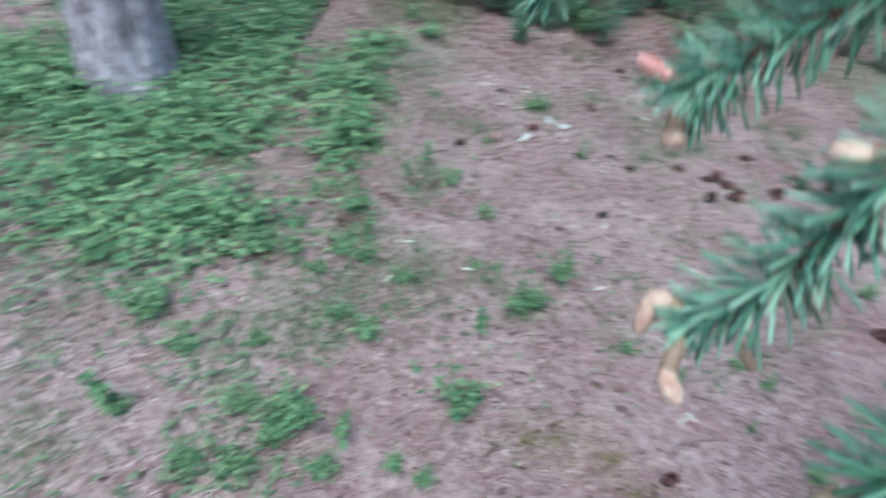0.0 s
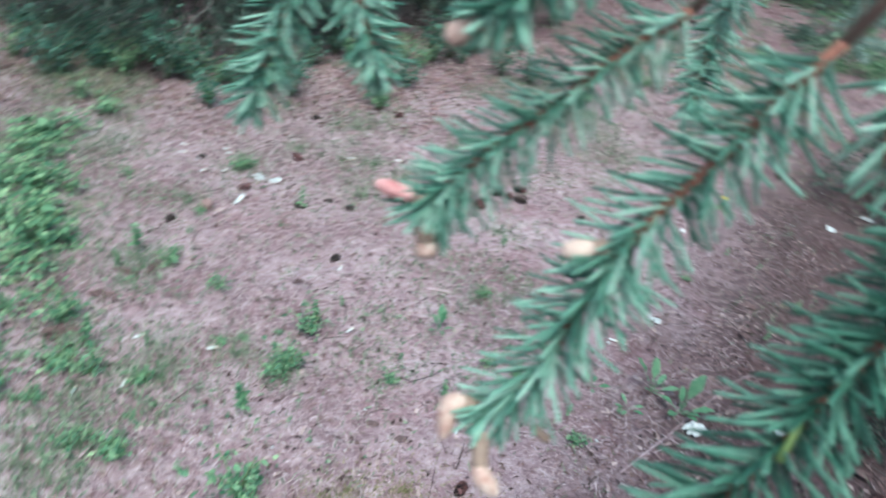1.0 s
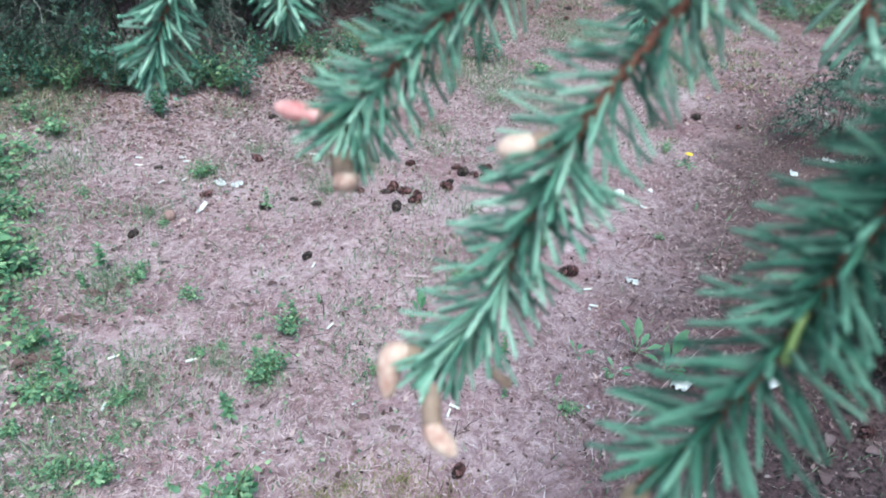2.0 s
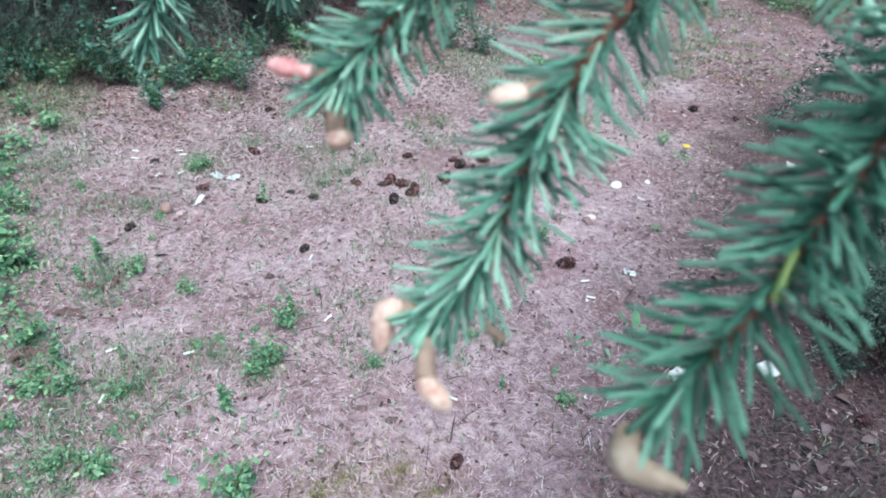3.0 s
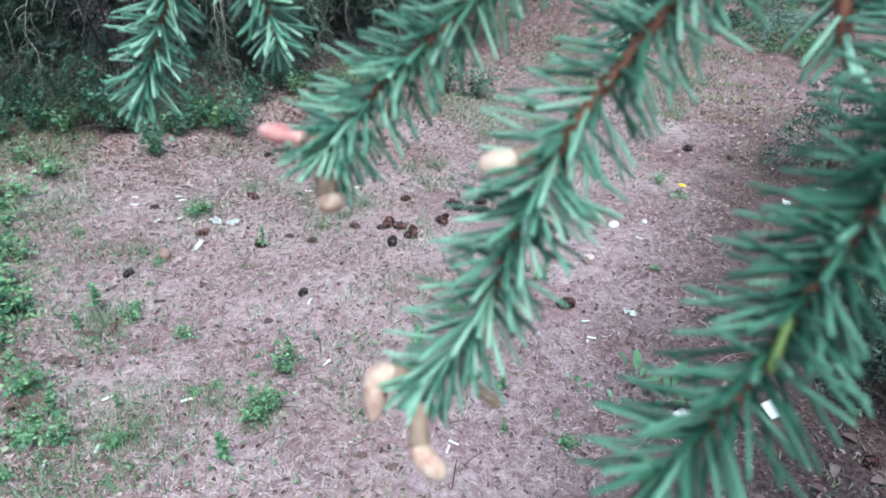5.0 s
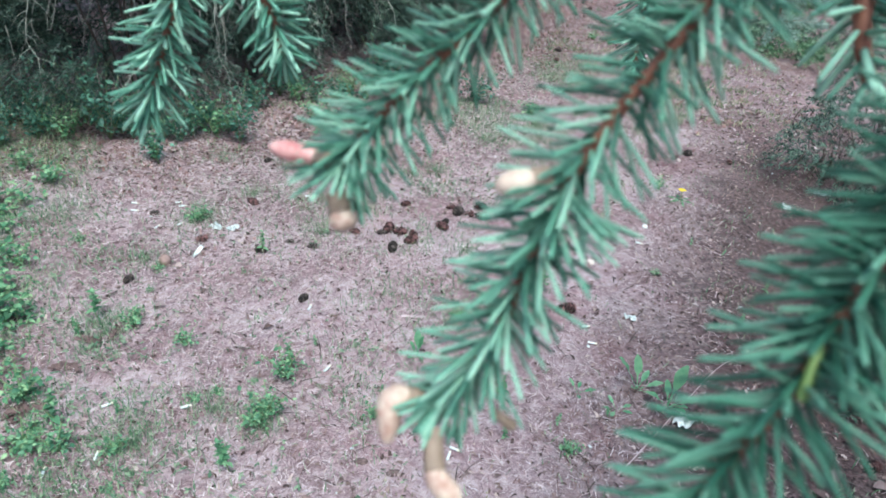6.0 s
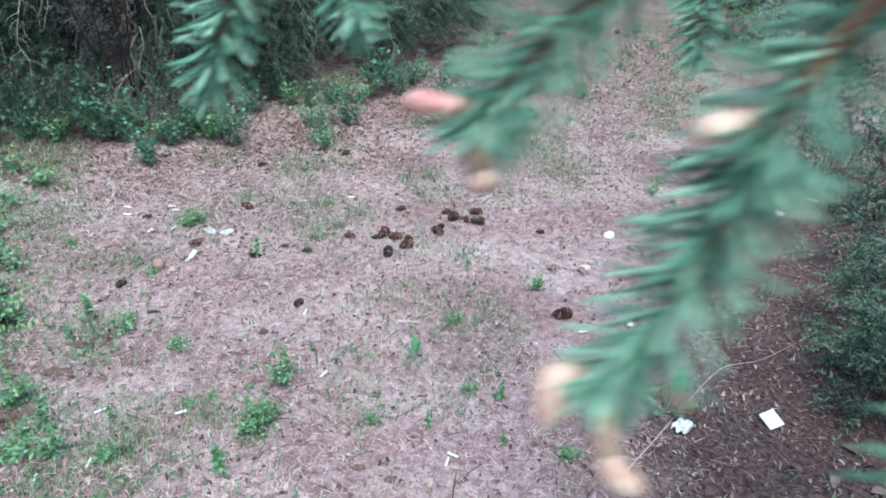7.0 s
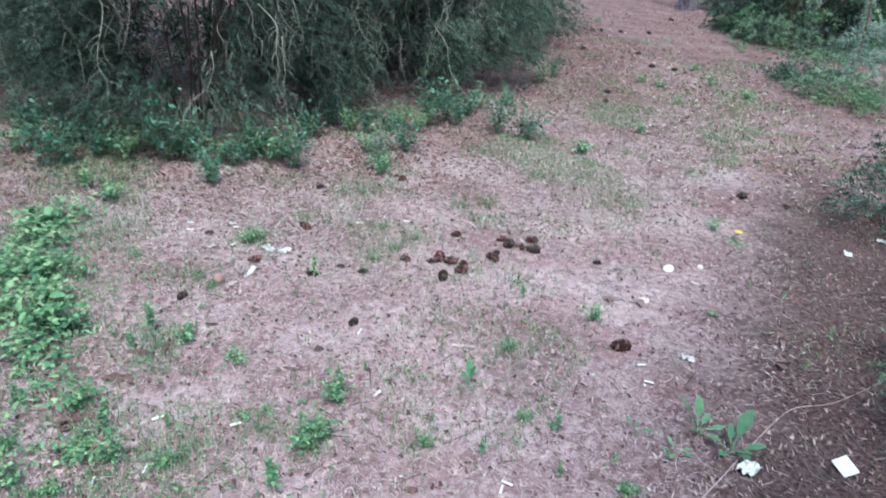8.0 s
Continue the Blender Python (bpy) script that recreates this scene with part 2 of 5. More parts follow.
M_NEEDLE = surface("spruce_needle", [(0.15, (0.067, 0.168, 0.118)), (0.46, (0.159, 0.351, 0.253)), (0.85, (0.371, 0.581, 0.453))], scale=160, rough=0.5, bump=0, vary="object", amount=0.9, second=30, through_light=0.22)
M_NEEDLES = surface("spruce_needles", [(0.15, (0.067, 0.168, 0.118)), (0.46, (0.159, 0.351, 0.253)), (0.85, (0.371, 0.581, 0.453))], scale=160, rough=0.5, bump=0, vary="island", amount=0.9, second=30, through_light=0.22)
# darker copy of spruce_needles: shade on the nearest shoot put into the colour
M_SHADED_NEEDLES = surface("shaded_spruce_needles", [(0.15, (0.030, 0.101, 0.067)), (0.48, (0.076, 0.204, 0.140)), (0.88, (0.163, 0.326, 0.238))], scale=160, rough=0.5, bump=0, vary="island", amount=0.9, second=30, through_light=0.2)
M_PALE_NEEDLES = surface("pale_spruce_needles", [(0.15, (0.12, 0.21, 0.165)), (0.48, (0.25, 0.36, 0.30)), (0.88, (0.42, 0.52, 0.45))], scale=120, rough=0.5, bump=0, vary="island", amount=0.8, second=30, through_light=0.2)
M_YELLOW_NEEDLE = surface("yellowed_needle", [(0.3, (0.17, 0.27, 0.08)), (0.7, (0.30, 0.37, 0.11))], scale=200, rough=0.45, bump=0)
M_SHOOT = surface("shoot_bark", [(0.3, (0.12, 0.043, 0.030)), (0.55, (0.235, 0.092, 0.060)), (0.8, (0.36, 0.19, 0.13))], scale=300, rough=0.75, bump=0.5, fine=1500, bump_dist=0.0003)
M_LIMB = surface("branch_bark", [(0.3, (0.09, 0.055, 0.045)), (0.55, (0.19, 0.115, 0.09)), (0.8, (0.30, 0.20, 0.16))], scale=120, rough=0.85, bump=0.6, fine=500, bump_dist=0.0006)
M_BUD = surface("cream_bud", [(0.36, (0.357, 0.192, 0.151)), (0.48, (0.493, 0.343, 0.286)), (0.60, (0.619, 0.499, 0.417))], scale=500, rough=0.6, bump=0.5, fine=2200, bump_dist=0.0003, second=120)
M_PINK = surface("pink_bud", [(0.36, (0.40, 0.13, 0.13)), (0.48, (0.57, 0.27, 0.26)), (0.60, (0.70, 0.44, 0.41))], scale=500, rough=0.6, bump=0.5, fine=2200, bump_dist=0.0003, second=120)
M_TANBUD = surface("tan_bud", [(0.34, (0.127, 0.088, 0.060)), (0.48, (0.215, 0.164, 0.119)), (0.62, (0.302, 0.249, 0.197))], scale=500, rough=0.7, bump=0.6, fine=2200, bump_dist=0.0003, second=120)
M_SHEATH = surface("bud_sheath", [(0.3, (0.15, 0.10, 0.075)), (0.55, (0.27, 0.19, 0.145)), (0.8, (0.40, 0.31, 0.25))], scale=500, rough=0.7, bump=0.5, fine=2200, bump_dist=0.0003, second=120)
M_CONE = surface("cone_scale", [(0.2, (0.024, 0.010, 0.009)), (0.5, (0.093, 0.037, 0.037)), (0.9, (0.249, 0.122, 0.120))], scale=120, rough=0.8, bump=0.4, vary="island", amount=0.9, second=25)
M_CONE_DARK = surface("weathered_cone_scale", [(0.2, (0.019, 0.014, 0.013)), (0.6, (0.062, 0.045, 0.040)), (0.9, (0.175, 0.131, 0.119))], scale=120, rough=0.9, bump=0.4, second=25, vary="island", amount=0.7)
M_PAPER = surface("white_paper", [(0.2, (0.52, 0.53, 0.52)), (0.6, (0.70, 0.71, 0.70))], scale=120, rough=0.8, bump=0.15, second=12)
M_DULL = surface("soiled_paper", [(0.2, (0.34, 0.35, 0.35)), (0.7, (0.56, 0.58, 0.58))], scale=90, rough=0.85, bump=0.2, second=20)
M_FILTER = surface("stained_filter", [(0.3, (0.62, 0.52, 0.40)), (0.7, (0.80, 0.74, 0.64))], scale=300, rough=0.9, bump=0.2)
M_STONE = surface("pale_stone", [(0.3, (0.55, 0.54, 0.52)), (0.7, (0.78, 0.77, 0.75))], scale=60, rough=0.85, bump=0.4)
M_PINKSTONE = surface("pinkish_stone", [(0.3, (0.42, 0.33, 0.30)), (0.7, (0.60, 0.50, 0.46))], scale=60, rough=0.85, bump=0.4)
M_PETAL = surface("yellow_petal", [(0.3, (0.84, 0.58, 0.01)), (0.7, (0.90, 0.70, 0.03))], scale=200, rough=0.6, bump=0, vary="island", amount=0.3, through_light=0.2)
M_LUMP = surface("crumbly_soil", [(0.35, (0.07, 0.042, 0.04)), (0.5, (0.14, 0.09, 0.087)), (0.65, (0.24, 0.17, 0.165))], scale=90, rough=0.95, bump=0.9, fine=300, bump_dist=0.004)
M_GALL = surface("pinkish_gall", [(0.3, (0.19, 0.115, 0.10)), (0.7, (0.33, 0.22, 0.20))], scale=70, rough=0.8, bump=0.4)
M_DRYLEAF = surface("dry_leaf", [(0.25, (0.066, 0.036, 0.034)), (0.55, (0.142, 0.090, 0.087)), (0.85, (0.237, 0.176, 0.181))], scale=60, rough=0.85, bump=0.4, vary="object", amount=0.5)


# ---- mesh helpers ----
def mesh_of(name, verts, faces, smooth=False):
    me = bpy.data.meshes.new(name)
    me.from_pydata([tuple(v) for v in verts], [], [tuple(f) for f in faces])
    if smooth:
        me.polygons.foreach_set("use_smooth", [True] * len(me.polygons))
    me.update()
    return me


def part(name, me, material, parent=None, label=""):
    ob = new(name, me)
    if material and not me.materials:
        me.materials.append(material)
    if parent:
        ob.parent = parent
    if label:
        ob["label"] = label
    return ob


def smooth_line(points, steps=6):
    """Catmull-Rom through the points."""
    p = [Vector(q) for q in points]
    p = [p[0] * 2 - p[1], *p, p[-1] * 2 - p[-2]]
    out = []
    for i in range(1, len(p) - 2):
        for s in range(steps):
            t = s / steps
            out.append(0.5 * (2 * p[i] + (p[i + 1] - p[i - 1]) * t + (2 * p[i - 1] - 5 * p[i] + 4 * p[i + 1] - p[i + 2]) * t * t + (3 * p[i] - p[i - 1] - 3 * p[i + 1] + p[i + 2]) * t ** 3))
    out.append(p[-2])
    return out


def tube(line, radii, sides=8, jitter=0.0, rng=random, cap=True):
    """Verts and faces of a tube along a line of Vectors; radii: one per point."""
    v, f = [], []
    up = Vector((0.3, 0.2, 1)).normalized()
    for i, p in enumerate(line):
        d = (line[min(i + 1, len(line) - 1)] - line[max(i - 1, 0)]).normalized()
        a = d.cross(up)
        a = a.normalized() if a.length > 1e-4 else Vector((1, 0, 0))
        b = d.cross(a)
        for k in range(sides):
            t = 2 * math.pi * k / sides
            r = radii[i] * (1 + jitter * (rng.random() - 0.5))
            v.append(p + a * (math.cos(t) * r) + b * (math.sin(t) * r))
        if i:
            o = (i - 1) * sides
            f += [(o + k, o + (k + 1) % sides, o + sides + (k + 1) % sides, o + sides + k) for k in range(sides)]
    if cap:
        f.append(tuple(range(sides))[::-1])
        f.append(tuple(range(len(v) - sides, len(v))))
    return v, f


class Heap:
    """Collects pieces of geometry for one mesh."""

    def __init__(self):
        self.v, self.f = [], []

    def add(self, v, f):
        o = len(self.v)
        self.v += v
        self.f += [tuple(i + o for i in q) for q in f]

    def mesh(self, name, smooth=False):
        return mesh_of(name, self.v, self.f, smooth)


def blob(name, size, seed, rough=0.25, rings=7, sides=10, freq=1.5):
    """An uneven rounded lump with a flat underside at z = 0."""
    v, f = [], []
    for i in range(rings + 1):
        a = math.pi * i / rings
        for k in range(sides):
            t = 2 * math.pi * k / sides
            d = Vector((math.sin(a) * math.cos(t), math.sin(a) * math.sin(t), -math.cos(a)))
            r = 1 + rough * noise.noise(d * freq + Vector((seed * 7.3, seed, 0)))
            q = d * r
            v.append(Vector((q.x * size[0] / 2, q.y * size[1] / 2, max((q.z + 0.75) / 1.75, 0) * size[2])))
        if i:
            o = (i - 1) * sides
            f += [(o + k, o + (k + 1) % sides, o + sides + (k + 1) % sides, o + sides + k) for k in range(sides)]
    return mesh_of(name, v, f, True)


def lift(x, y):
    """Height of the ground."""
    near = max(0.0, 1 - max(abs(x - 1), abs(y - 3)) / 12)
    return near * (0.010 * noise.noise(Vector((x * 2.3, y * 2.3, 0))) + 0.004 * noise.noise(Vector((x * 11, y * 11, 3))))


# ---- ground ----
def build_ground():
    def axis(lo, hi, step):
        inner = list(np.arange(lo, hi, step))
        left, right, d = [], [], step
        a, b = lo, hi
        while a > -220:
            d *= 1.35
            a, b = a - d, b + d
            left.append(a)
            right.append(b)
        return left[::-1] + inner + [hi] + right

    xs, ys = axis(-2.5, 4.6, 0.03), axis(0.0, 6.5, 0.03)
    v = [(x, y, lift(x, y) + (0.003 * noise.noise(Vector((x * 45, y * 45, 7))) if -2.5 < x < 4.6 and 0 < y < 6.5 else 0)) for y in ys for x in xs]
    w = len(xs)
    f = [(j * w + i, j * w + i + 1, (j + 1) * w + i + 1, (j + 1) * w + i) for j in range(len(ys) - 1) for i in range(w - 1)]
    tagged(part("ground", mesh_of("ground", v, f, True), M_GROUND), "pinkish-brown dry soil covered with needle litter", "ground", kind="structure")


build_ground()


def scatter(n, x0, x1, y0, y1, rng, dens=None):
    out = []
    while len(out) < n:
        x, y = rng.uniform(x0, x1), rng.uniform(y0, y1)
        if dens is None or rng.random() < dens(x, y):
            out.append((x, y))
    return out


def straws(name, n, area, rng, length, width, mat, label, lie=0.25, dens=None, upright=False):
    h = Heap()
    for x, y in scatter(n, *area, rng, dens):
        L, a = rng.uniform(*length), rng.uniform(0, 6.283)
        z0 = lift(x, y)
        e = rng.uniform(0.55, 1.45) if upright else rng.uniform(0, lie)
        d = Vector((math.cos(a) * math.cos(e), math.sin(a) * math.cos(e), math.sin(e)))
        s = Vector((-math.sin(a), math.cos(a), 0)) * rng.uniform(*width)
        p = Vector((x, y, z0 + (0 if upright else 0.003)))
        bend = Vector((rng.uniform(-1, 1), rng.uniform(-1, 1), -0.8 if upright else -e * 0.6)) * L * (0.22 if upright else 0.10)
        m = p + d * L * 0.5 + Vector((0, 0, 0 if upright else 0.002))
        t = p + d * L + bend
        t.z = max(t.z, lift(t.x, t.y) + 0.002)
        h.add([p - s, p + s, m + s * 0.9, m - s * 0.9, t + s * 0.25, t - s * 0.25], [(0, 1, 2, 3), (3, 2, 4, 5)])
    return tagged(part(name, h.mesh(name), mat), label, name.replace("_", " "), kind="stuff")


def sparse(x, y):
    return 0.35 + 0.65 * max(0, min(1, 0.5 + 1.6 * noise.noise(Vector((x * 1.1, y * 1.1, 5)))))


rng = random.Random(5)
def bare(x, y):
    """Litter lies thinner on the humus side."""
    d = 0.62 * x - 0.78 * y + 0.30 * noise.noise(Vector((x * 2.5, y * 2.5, 1)))
    return sparse(x, y) * (1 - 0.94 * max(0, min(1, (d + 0.22) / 0.45)))


straws("needle_litter", 60000, (-1.6, 2.6, 0.5, 3.2), rng, (0.010, 0.040), (0.0004, 0.0010), M_STRAW, "dry beige and brown needles and straw lying on the soil", dens=bare)
straws("needle_litter", 46000, (-2.4, 5.2, 2.4, 7.0), rng, (0.02, 0.06), (0.0009, 0.0024), M_STRAW, "dry beige and brown needles and straw lying on the soil", dens=bare)
straws("straw_litter", 1000, (-1.2, 2.6, 0.5, 3.0), rng, (0.04, 0.10), (0.0004, 0.0009), M_STRAW, "long pale dead grass stems lying on the soil", dens=bare)
straws("leaf_crumbs", 4500, (0.6, 5.6, 2.2, 7.0), rng, (0.008, 0.035), (0.002, 0.010), M_CHIP, "brown crumbled leaves and bark on the soil", lie=0.5)
straws("litter_chips", 26000, (-2.2, 4.4, 0.4, 5.6), rng, (0.004, 0.022), (0.0012, 0.006), M_CHIP, "small brown bark and leaf crumbs on the soil", lie=0.5, dens=lambda x, y: 0.3 + 0.7 * bare(x, y))


straws("straw_fragments", 9000, (-1.6, 3.4, 0.45, 3.4), rng, (0.006, 0.022), (0.0005, 0.0013), M_PALESTRAW, "short bleached straw fragments lying on the soil", dens=lambda x, y: bare(x, y) * max(0.06, min(1, 0.35 + 1.5 * noise.noise(Vector((x * 3.2, y * 3.2, 41))))))
straws("straw_fragments", 9000, (-1.5, 5.4, 2.6, 6.6), rng, (0.012, 0.036), (0.0012, 0.0030), M_PALESTRAW, "short bleached straw fragments lying on the soil", dens=lambda x, y: bare(x, y) * max(0.06, min(1, 0.3 + 1.5 * noise.noise(Vector((x * 2.2, y * 2.2, 41))))))
straws("straw_fragments", 6000, (-1.5, -0.35, 0.4, 1.35), rng, (0.010, 0.040), (0.0006, 0.0015), M_PALESTRAW, "short bleached straw fragments lying on the soil", dens=lambda x, y: max(0.1, min(1, 0.5 + 1.4 * noise.noise(Vector((x * 3, y * 3, 71))))))
straws("red_needles", 19000, (-1.4, 3.6, 0.45, 3.6), rng, (0.008, 0.026), (0.0005, 0.0013), M_REDLITTER, "fallen red-brown needles lying on the soil", dens=lambda x, y: max(0.08, min(1, 0.3 + 1.6 * noise.noise(Vector((x * 2.6, y * 2.6, 47))))))
straws("bark_crumbs", 6000, (0.2, 5.6, 2.2, 6.8), rng, (0.010, 0.032), (0.0022, 0.0065), M_REDLITTER, "red-brown bark and cone crumbs on the soil", lie=0.5, dens=lambda x, y: max(0.06, min(1, 0.25 + 1.6 * noise.noise(Vector((x * 1.9, y * 1.9, 53))))))
straws("straw_fragments", 700, (0.9, 3.4, 0.3, 2.4), rng, (0.008, 0.05), (0.0005, 0.0010), M_STRAW, "thin pale straw bits lying on dark humus", lie=0.3, dens=lambda x, y: max(0.0, min(1, (0.62 * x - 0.78 * y + 0.25) / 0.4)))
straws("bark_crumbs", 9000, (3.0, 9.5, 2.6, 10.5), rng, (0.02, 0.06), (0.004, 0.013), M_REDLITTER, "red-brown bark and cone crumbs on the soil", lie=0.4)
straws("straw_fragments", 3000, (3.0, 9.0, 2.2, 9.5), rng, (0.02, 0.07), (0.0025, 0.006), M_STRAW, "short bleached straw fragments lying on the soil", lie=0.3)
straws("litter_twigs", 900, (-1.6, 4.0, 0.5, 4.6), rng, (0.03, 0.11), (0.0008, 0.0020), M_DARKTWIG, "thin broken brown twigs lying on the soil", lie=0.15)
straws("wood_flakes", 800, (-1.6, 4.4, 0.5, 5.0), rng, (0.012, 0.04), (0.002, 0.006), M_DRYLEAF, "small flat brown leaf and bark flakes on the soil", lie=0.3)
straws("pale_flakes", 130, (-0.6, 3.6, 0.8, 4.4), rng, (0.005, 0.014), (0.002, 0.005), M_DULL, "tiny white paper and petal flakes on the soil", lie=0.3)
straws("humus_crumbs", 9000, (0.9, 4.2, 0.3, 3.0), rng, (0.004, 0.020), (0.0012, 0.0050), M_CRUMB, "dark brown crumbled leaves on bare humus", lie=0.5, dens=lambda x, y: max(0.0, min(1, (0.62 * x - 0.78 * y + 0.25) / 0.4)))
straws("litter_twigs", 420, (0.9, 3.2, 0.3, 2.4), rng, (0.03, 0.14), (0.0006, 0.0016), M_TWIG, "thin grey broken twigs lying on the soil", lie=0.2, dens=lambda x, y: max(0.0, min(1, (0.62 * x - 0.78 * y + 0.25) / 0.4)))
BARE = (0.809, 1.522)


def grassy(x, y):
    g = noise.noise(Vector((x * 1.7, y * 1.7, 11))) + 0.5 * noise.noise(Vector((x * 5, y * 5, 2)))
    return max(0.10, min(1, g * 2.0 + 0.05)) * (1.0 if 0.57 * x - 0.82 * y < -0.5 else 0.09) * (1 - 0.85 * math.exp(-((x - BARE[0]) ** 2 + (y - BARE[1]) ** 2) / 0.16))


straws("thin_grass", 64000, (-1.8, 4.2, 0.4, 4.4), rng, (0.010, 0.040), (0.0008, 0.0017), M_GRASS, "thin short green grass blades growing sparsely", upright=True, dens=grassy)

TUFTS = [(0.817, 2.293), (0.939, 2.356), (0.703, 2.234), (0.542, 2.649), (0.263, 2.479), (0.856, 2.863), (1.412, 2.665), (1.849, 2.922), (2.824, 2.795), (2.259, 3.037), (2.627, 3.143), (0.841, 2.498), (0.331, 2.505), (0.075, 2.258), (-0.091, 1.906), (-0.050, 1.383), (0.145, 1.426), (0.250, 1.317), (0.941, 1.557), (1.190, 1.928), (1.278, 2.637), (0.779, 2.920)]


def tuft(x, y, rng, n=150):
    h = Heap()
    for _ in range(n):
        a, r = rng.uniform(0, 6.283), abs(rng.gauss(0, 0.075))
        p = Vector((math.cos(a) * r, math.sin(a) * r, 0))
        b, lean, L = rng.uniform(0, 6.283), rng.uniform(0.2, 1.2), rng.uniform(0.022, 0.065)
        d, w = Vector((math.cos(b) * lean, math.sin(b) * lean, 1)).normalized(), Vector((-math.sin(b), math.cos(b), 0)) * rng.uniform(0.0006, 0.0013)
        m = p + d * L * 0.55
        t = p + d * L + Vector((math.cos(b), math.sin(b), -0.5)) * L * 0.3 * lean
        h.add([p - w, p + w, m + w * 0.8, m - w * 0.8, t], [(0, 1, 2, 3), (3, 2, 4)])
    ob = tagged(part("grass_tuft", h.mesh("grass_tuft"), M_GRASS), "sparse tuft of thin green grass on dry soil", "grass tuft", "grass tufts", "stuff")
    ob.location = (x, y, lift(x, y) - 0.001)


for x, y in TUFTS:
    tuft(x, y, rng)
straws("thin_grass", 5000, (2.6, 6.6, 3.0, 7.0), rng, (0.02, 0.05), (0.0014, 0.0030), M_GRASS, "thin green grass blades in loose patches", upright=True, dens=lambda x, y: max(0.0, min(1, 2.4 * noise.noise(Vector((x * 1.6, y * 1.6, 91))) + 0.9 * noise.noise(Vector((x * 7, y * 7, 19))) - 0.25)))
YG = [(3.996, 4.428), (4.291, 3.832), (3.888, 3.031), (4.816, 4.770)]
straws("yellow_grass", 5500, (2.4, 6.4, 2.4, 6.2), rng, (0.010, 0.036), (0.0014, 0.0032), M_YGRASS, "yellowing short grass at the edge of the clearing", upright=True, dens=lambda x, y: max(math.exp(-((x - a) ** 2 + (y - b) ** 2) / 0.36) for a, b in YG) * max(0, min(1, 0.3 + 2 * noise.noise(Vector((x * 6, y * 6, 3))))))
MOSS = [(0.334, 0.931), (0.461, 0.900), (0.273, 0.909), (0.511, 0.820)]
h = Heap()
for cx, cy in MOSS:
    for _ in range(520):
        a, r = rng.uniform(0, 6.283), abs(rng.gauss(0, 0.07))
        x, y = cx + math.cos(a) * r * 1.4, cy + math.sin(a) * r
        L, b = rng.uniform(0.006, 0.016), rng.uniform(0, 6.283)
        p, s = Vector((x, y, lift(x, y))), Vector((math.cos(b), math.sin(b), 0)) * 0.0022
        h.add([p - s, p + s, p + Vector((rng.uniform(-0.004, 0.004), rng.uniform(-0.004, 0.004), L))], [(0, 1, 2)])
tagged(part("moss", h.mesh("moss"), M_MOSS), "low olive yellow moss in a patch on the soil", "moss", kind="stuff")


# ---- leaves and weeds ----
def leaf_mesh(name, length, width, fold=0.25, droop=0.3, lobes=0, segs=5):
    """A leaf along +x from the origin, folded on its midrib, with thickness left to the blade's relief."""
    v, f = [], []
    for i in range(segs + 1):
        t = i / segs
        w = width / 2 * math.sin(math.pi * min(0.05 + t * 0.95, 1) ** 0.82) * (1 + (0.16 * (-1) ** i if lobes else 0))
        x, z = t * length, length * (0.12 * t - droop * t * t)
        v += [(x, -w, z + w * fold), (x, 0, z), (x, w, z + w * fold)]
        if i:
            o = 3 * (i - 1)
            f += [(o, o + 1, o + 4, o + 3), (o + 1, o + 2, o + 5, o + 4)]
    return mesh_of(name, v, f, True)


# dark green leaf, deepened with the hedge's shade in its colour
M_LEAF_DARK = surface("dark_leaf", [(0.2, (0.027, 0.083, 0.055)), (0.5, (0.066, 0.163, 0.110)), (0.85, (0.163, 0.318, 0.224))], scale=30, rough=0.45, bump=0.2, vary="object", amount=0.7, through_light=0.25)
M_SEEDLING = surface("seedling_leaf", [(0.2, (0.075, 0.135, 0.08)), (0.5, (0.16, 0.23, 0.14)), (0.85, (0.29, 0.36, 0.235))], scale=30, rough=0.6, bump=0, vary="island", amount=0.8, through_light=0.3)
# same for the small leaves: own dark green plus painted hedge shade
M_FOOT = surface("dark_small_leaf", [(0.2, (0.027, 0.083, 0.056)), (0.5, (0.067, 0.164, 0.113)), (0.85, (0.169, 0.324, 0.237))], scale=30, rough=0.5, bump=0, vary="island", amount=0.8, through_light=0.25)
LEAVES = [leaf_mesh("leaf", 0.024, 0.0135, 0.25, 0.35, 3, 7), leaf_mesh("leaf", 0.018, 0.0085, 0.35, 0.25, 2, 6), leaf_mesh("leaf", 0.029, 0.0175, 0.2, 0.45, 3, 8)]
for me in LEAVES:
    me.materials.append(M_LEAF)


DARK_LEAVES = [me.copy() for me in LEAVES]
for me in DARK_LEAVES:
    me.materials[0] = M_LEAF_DARK


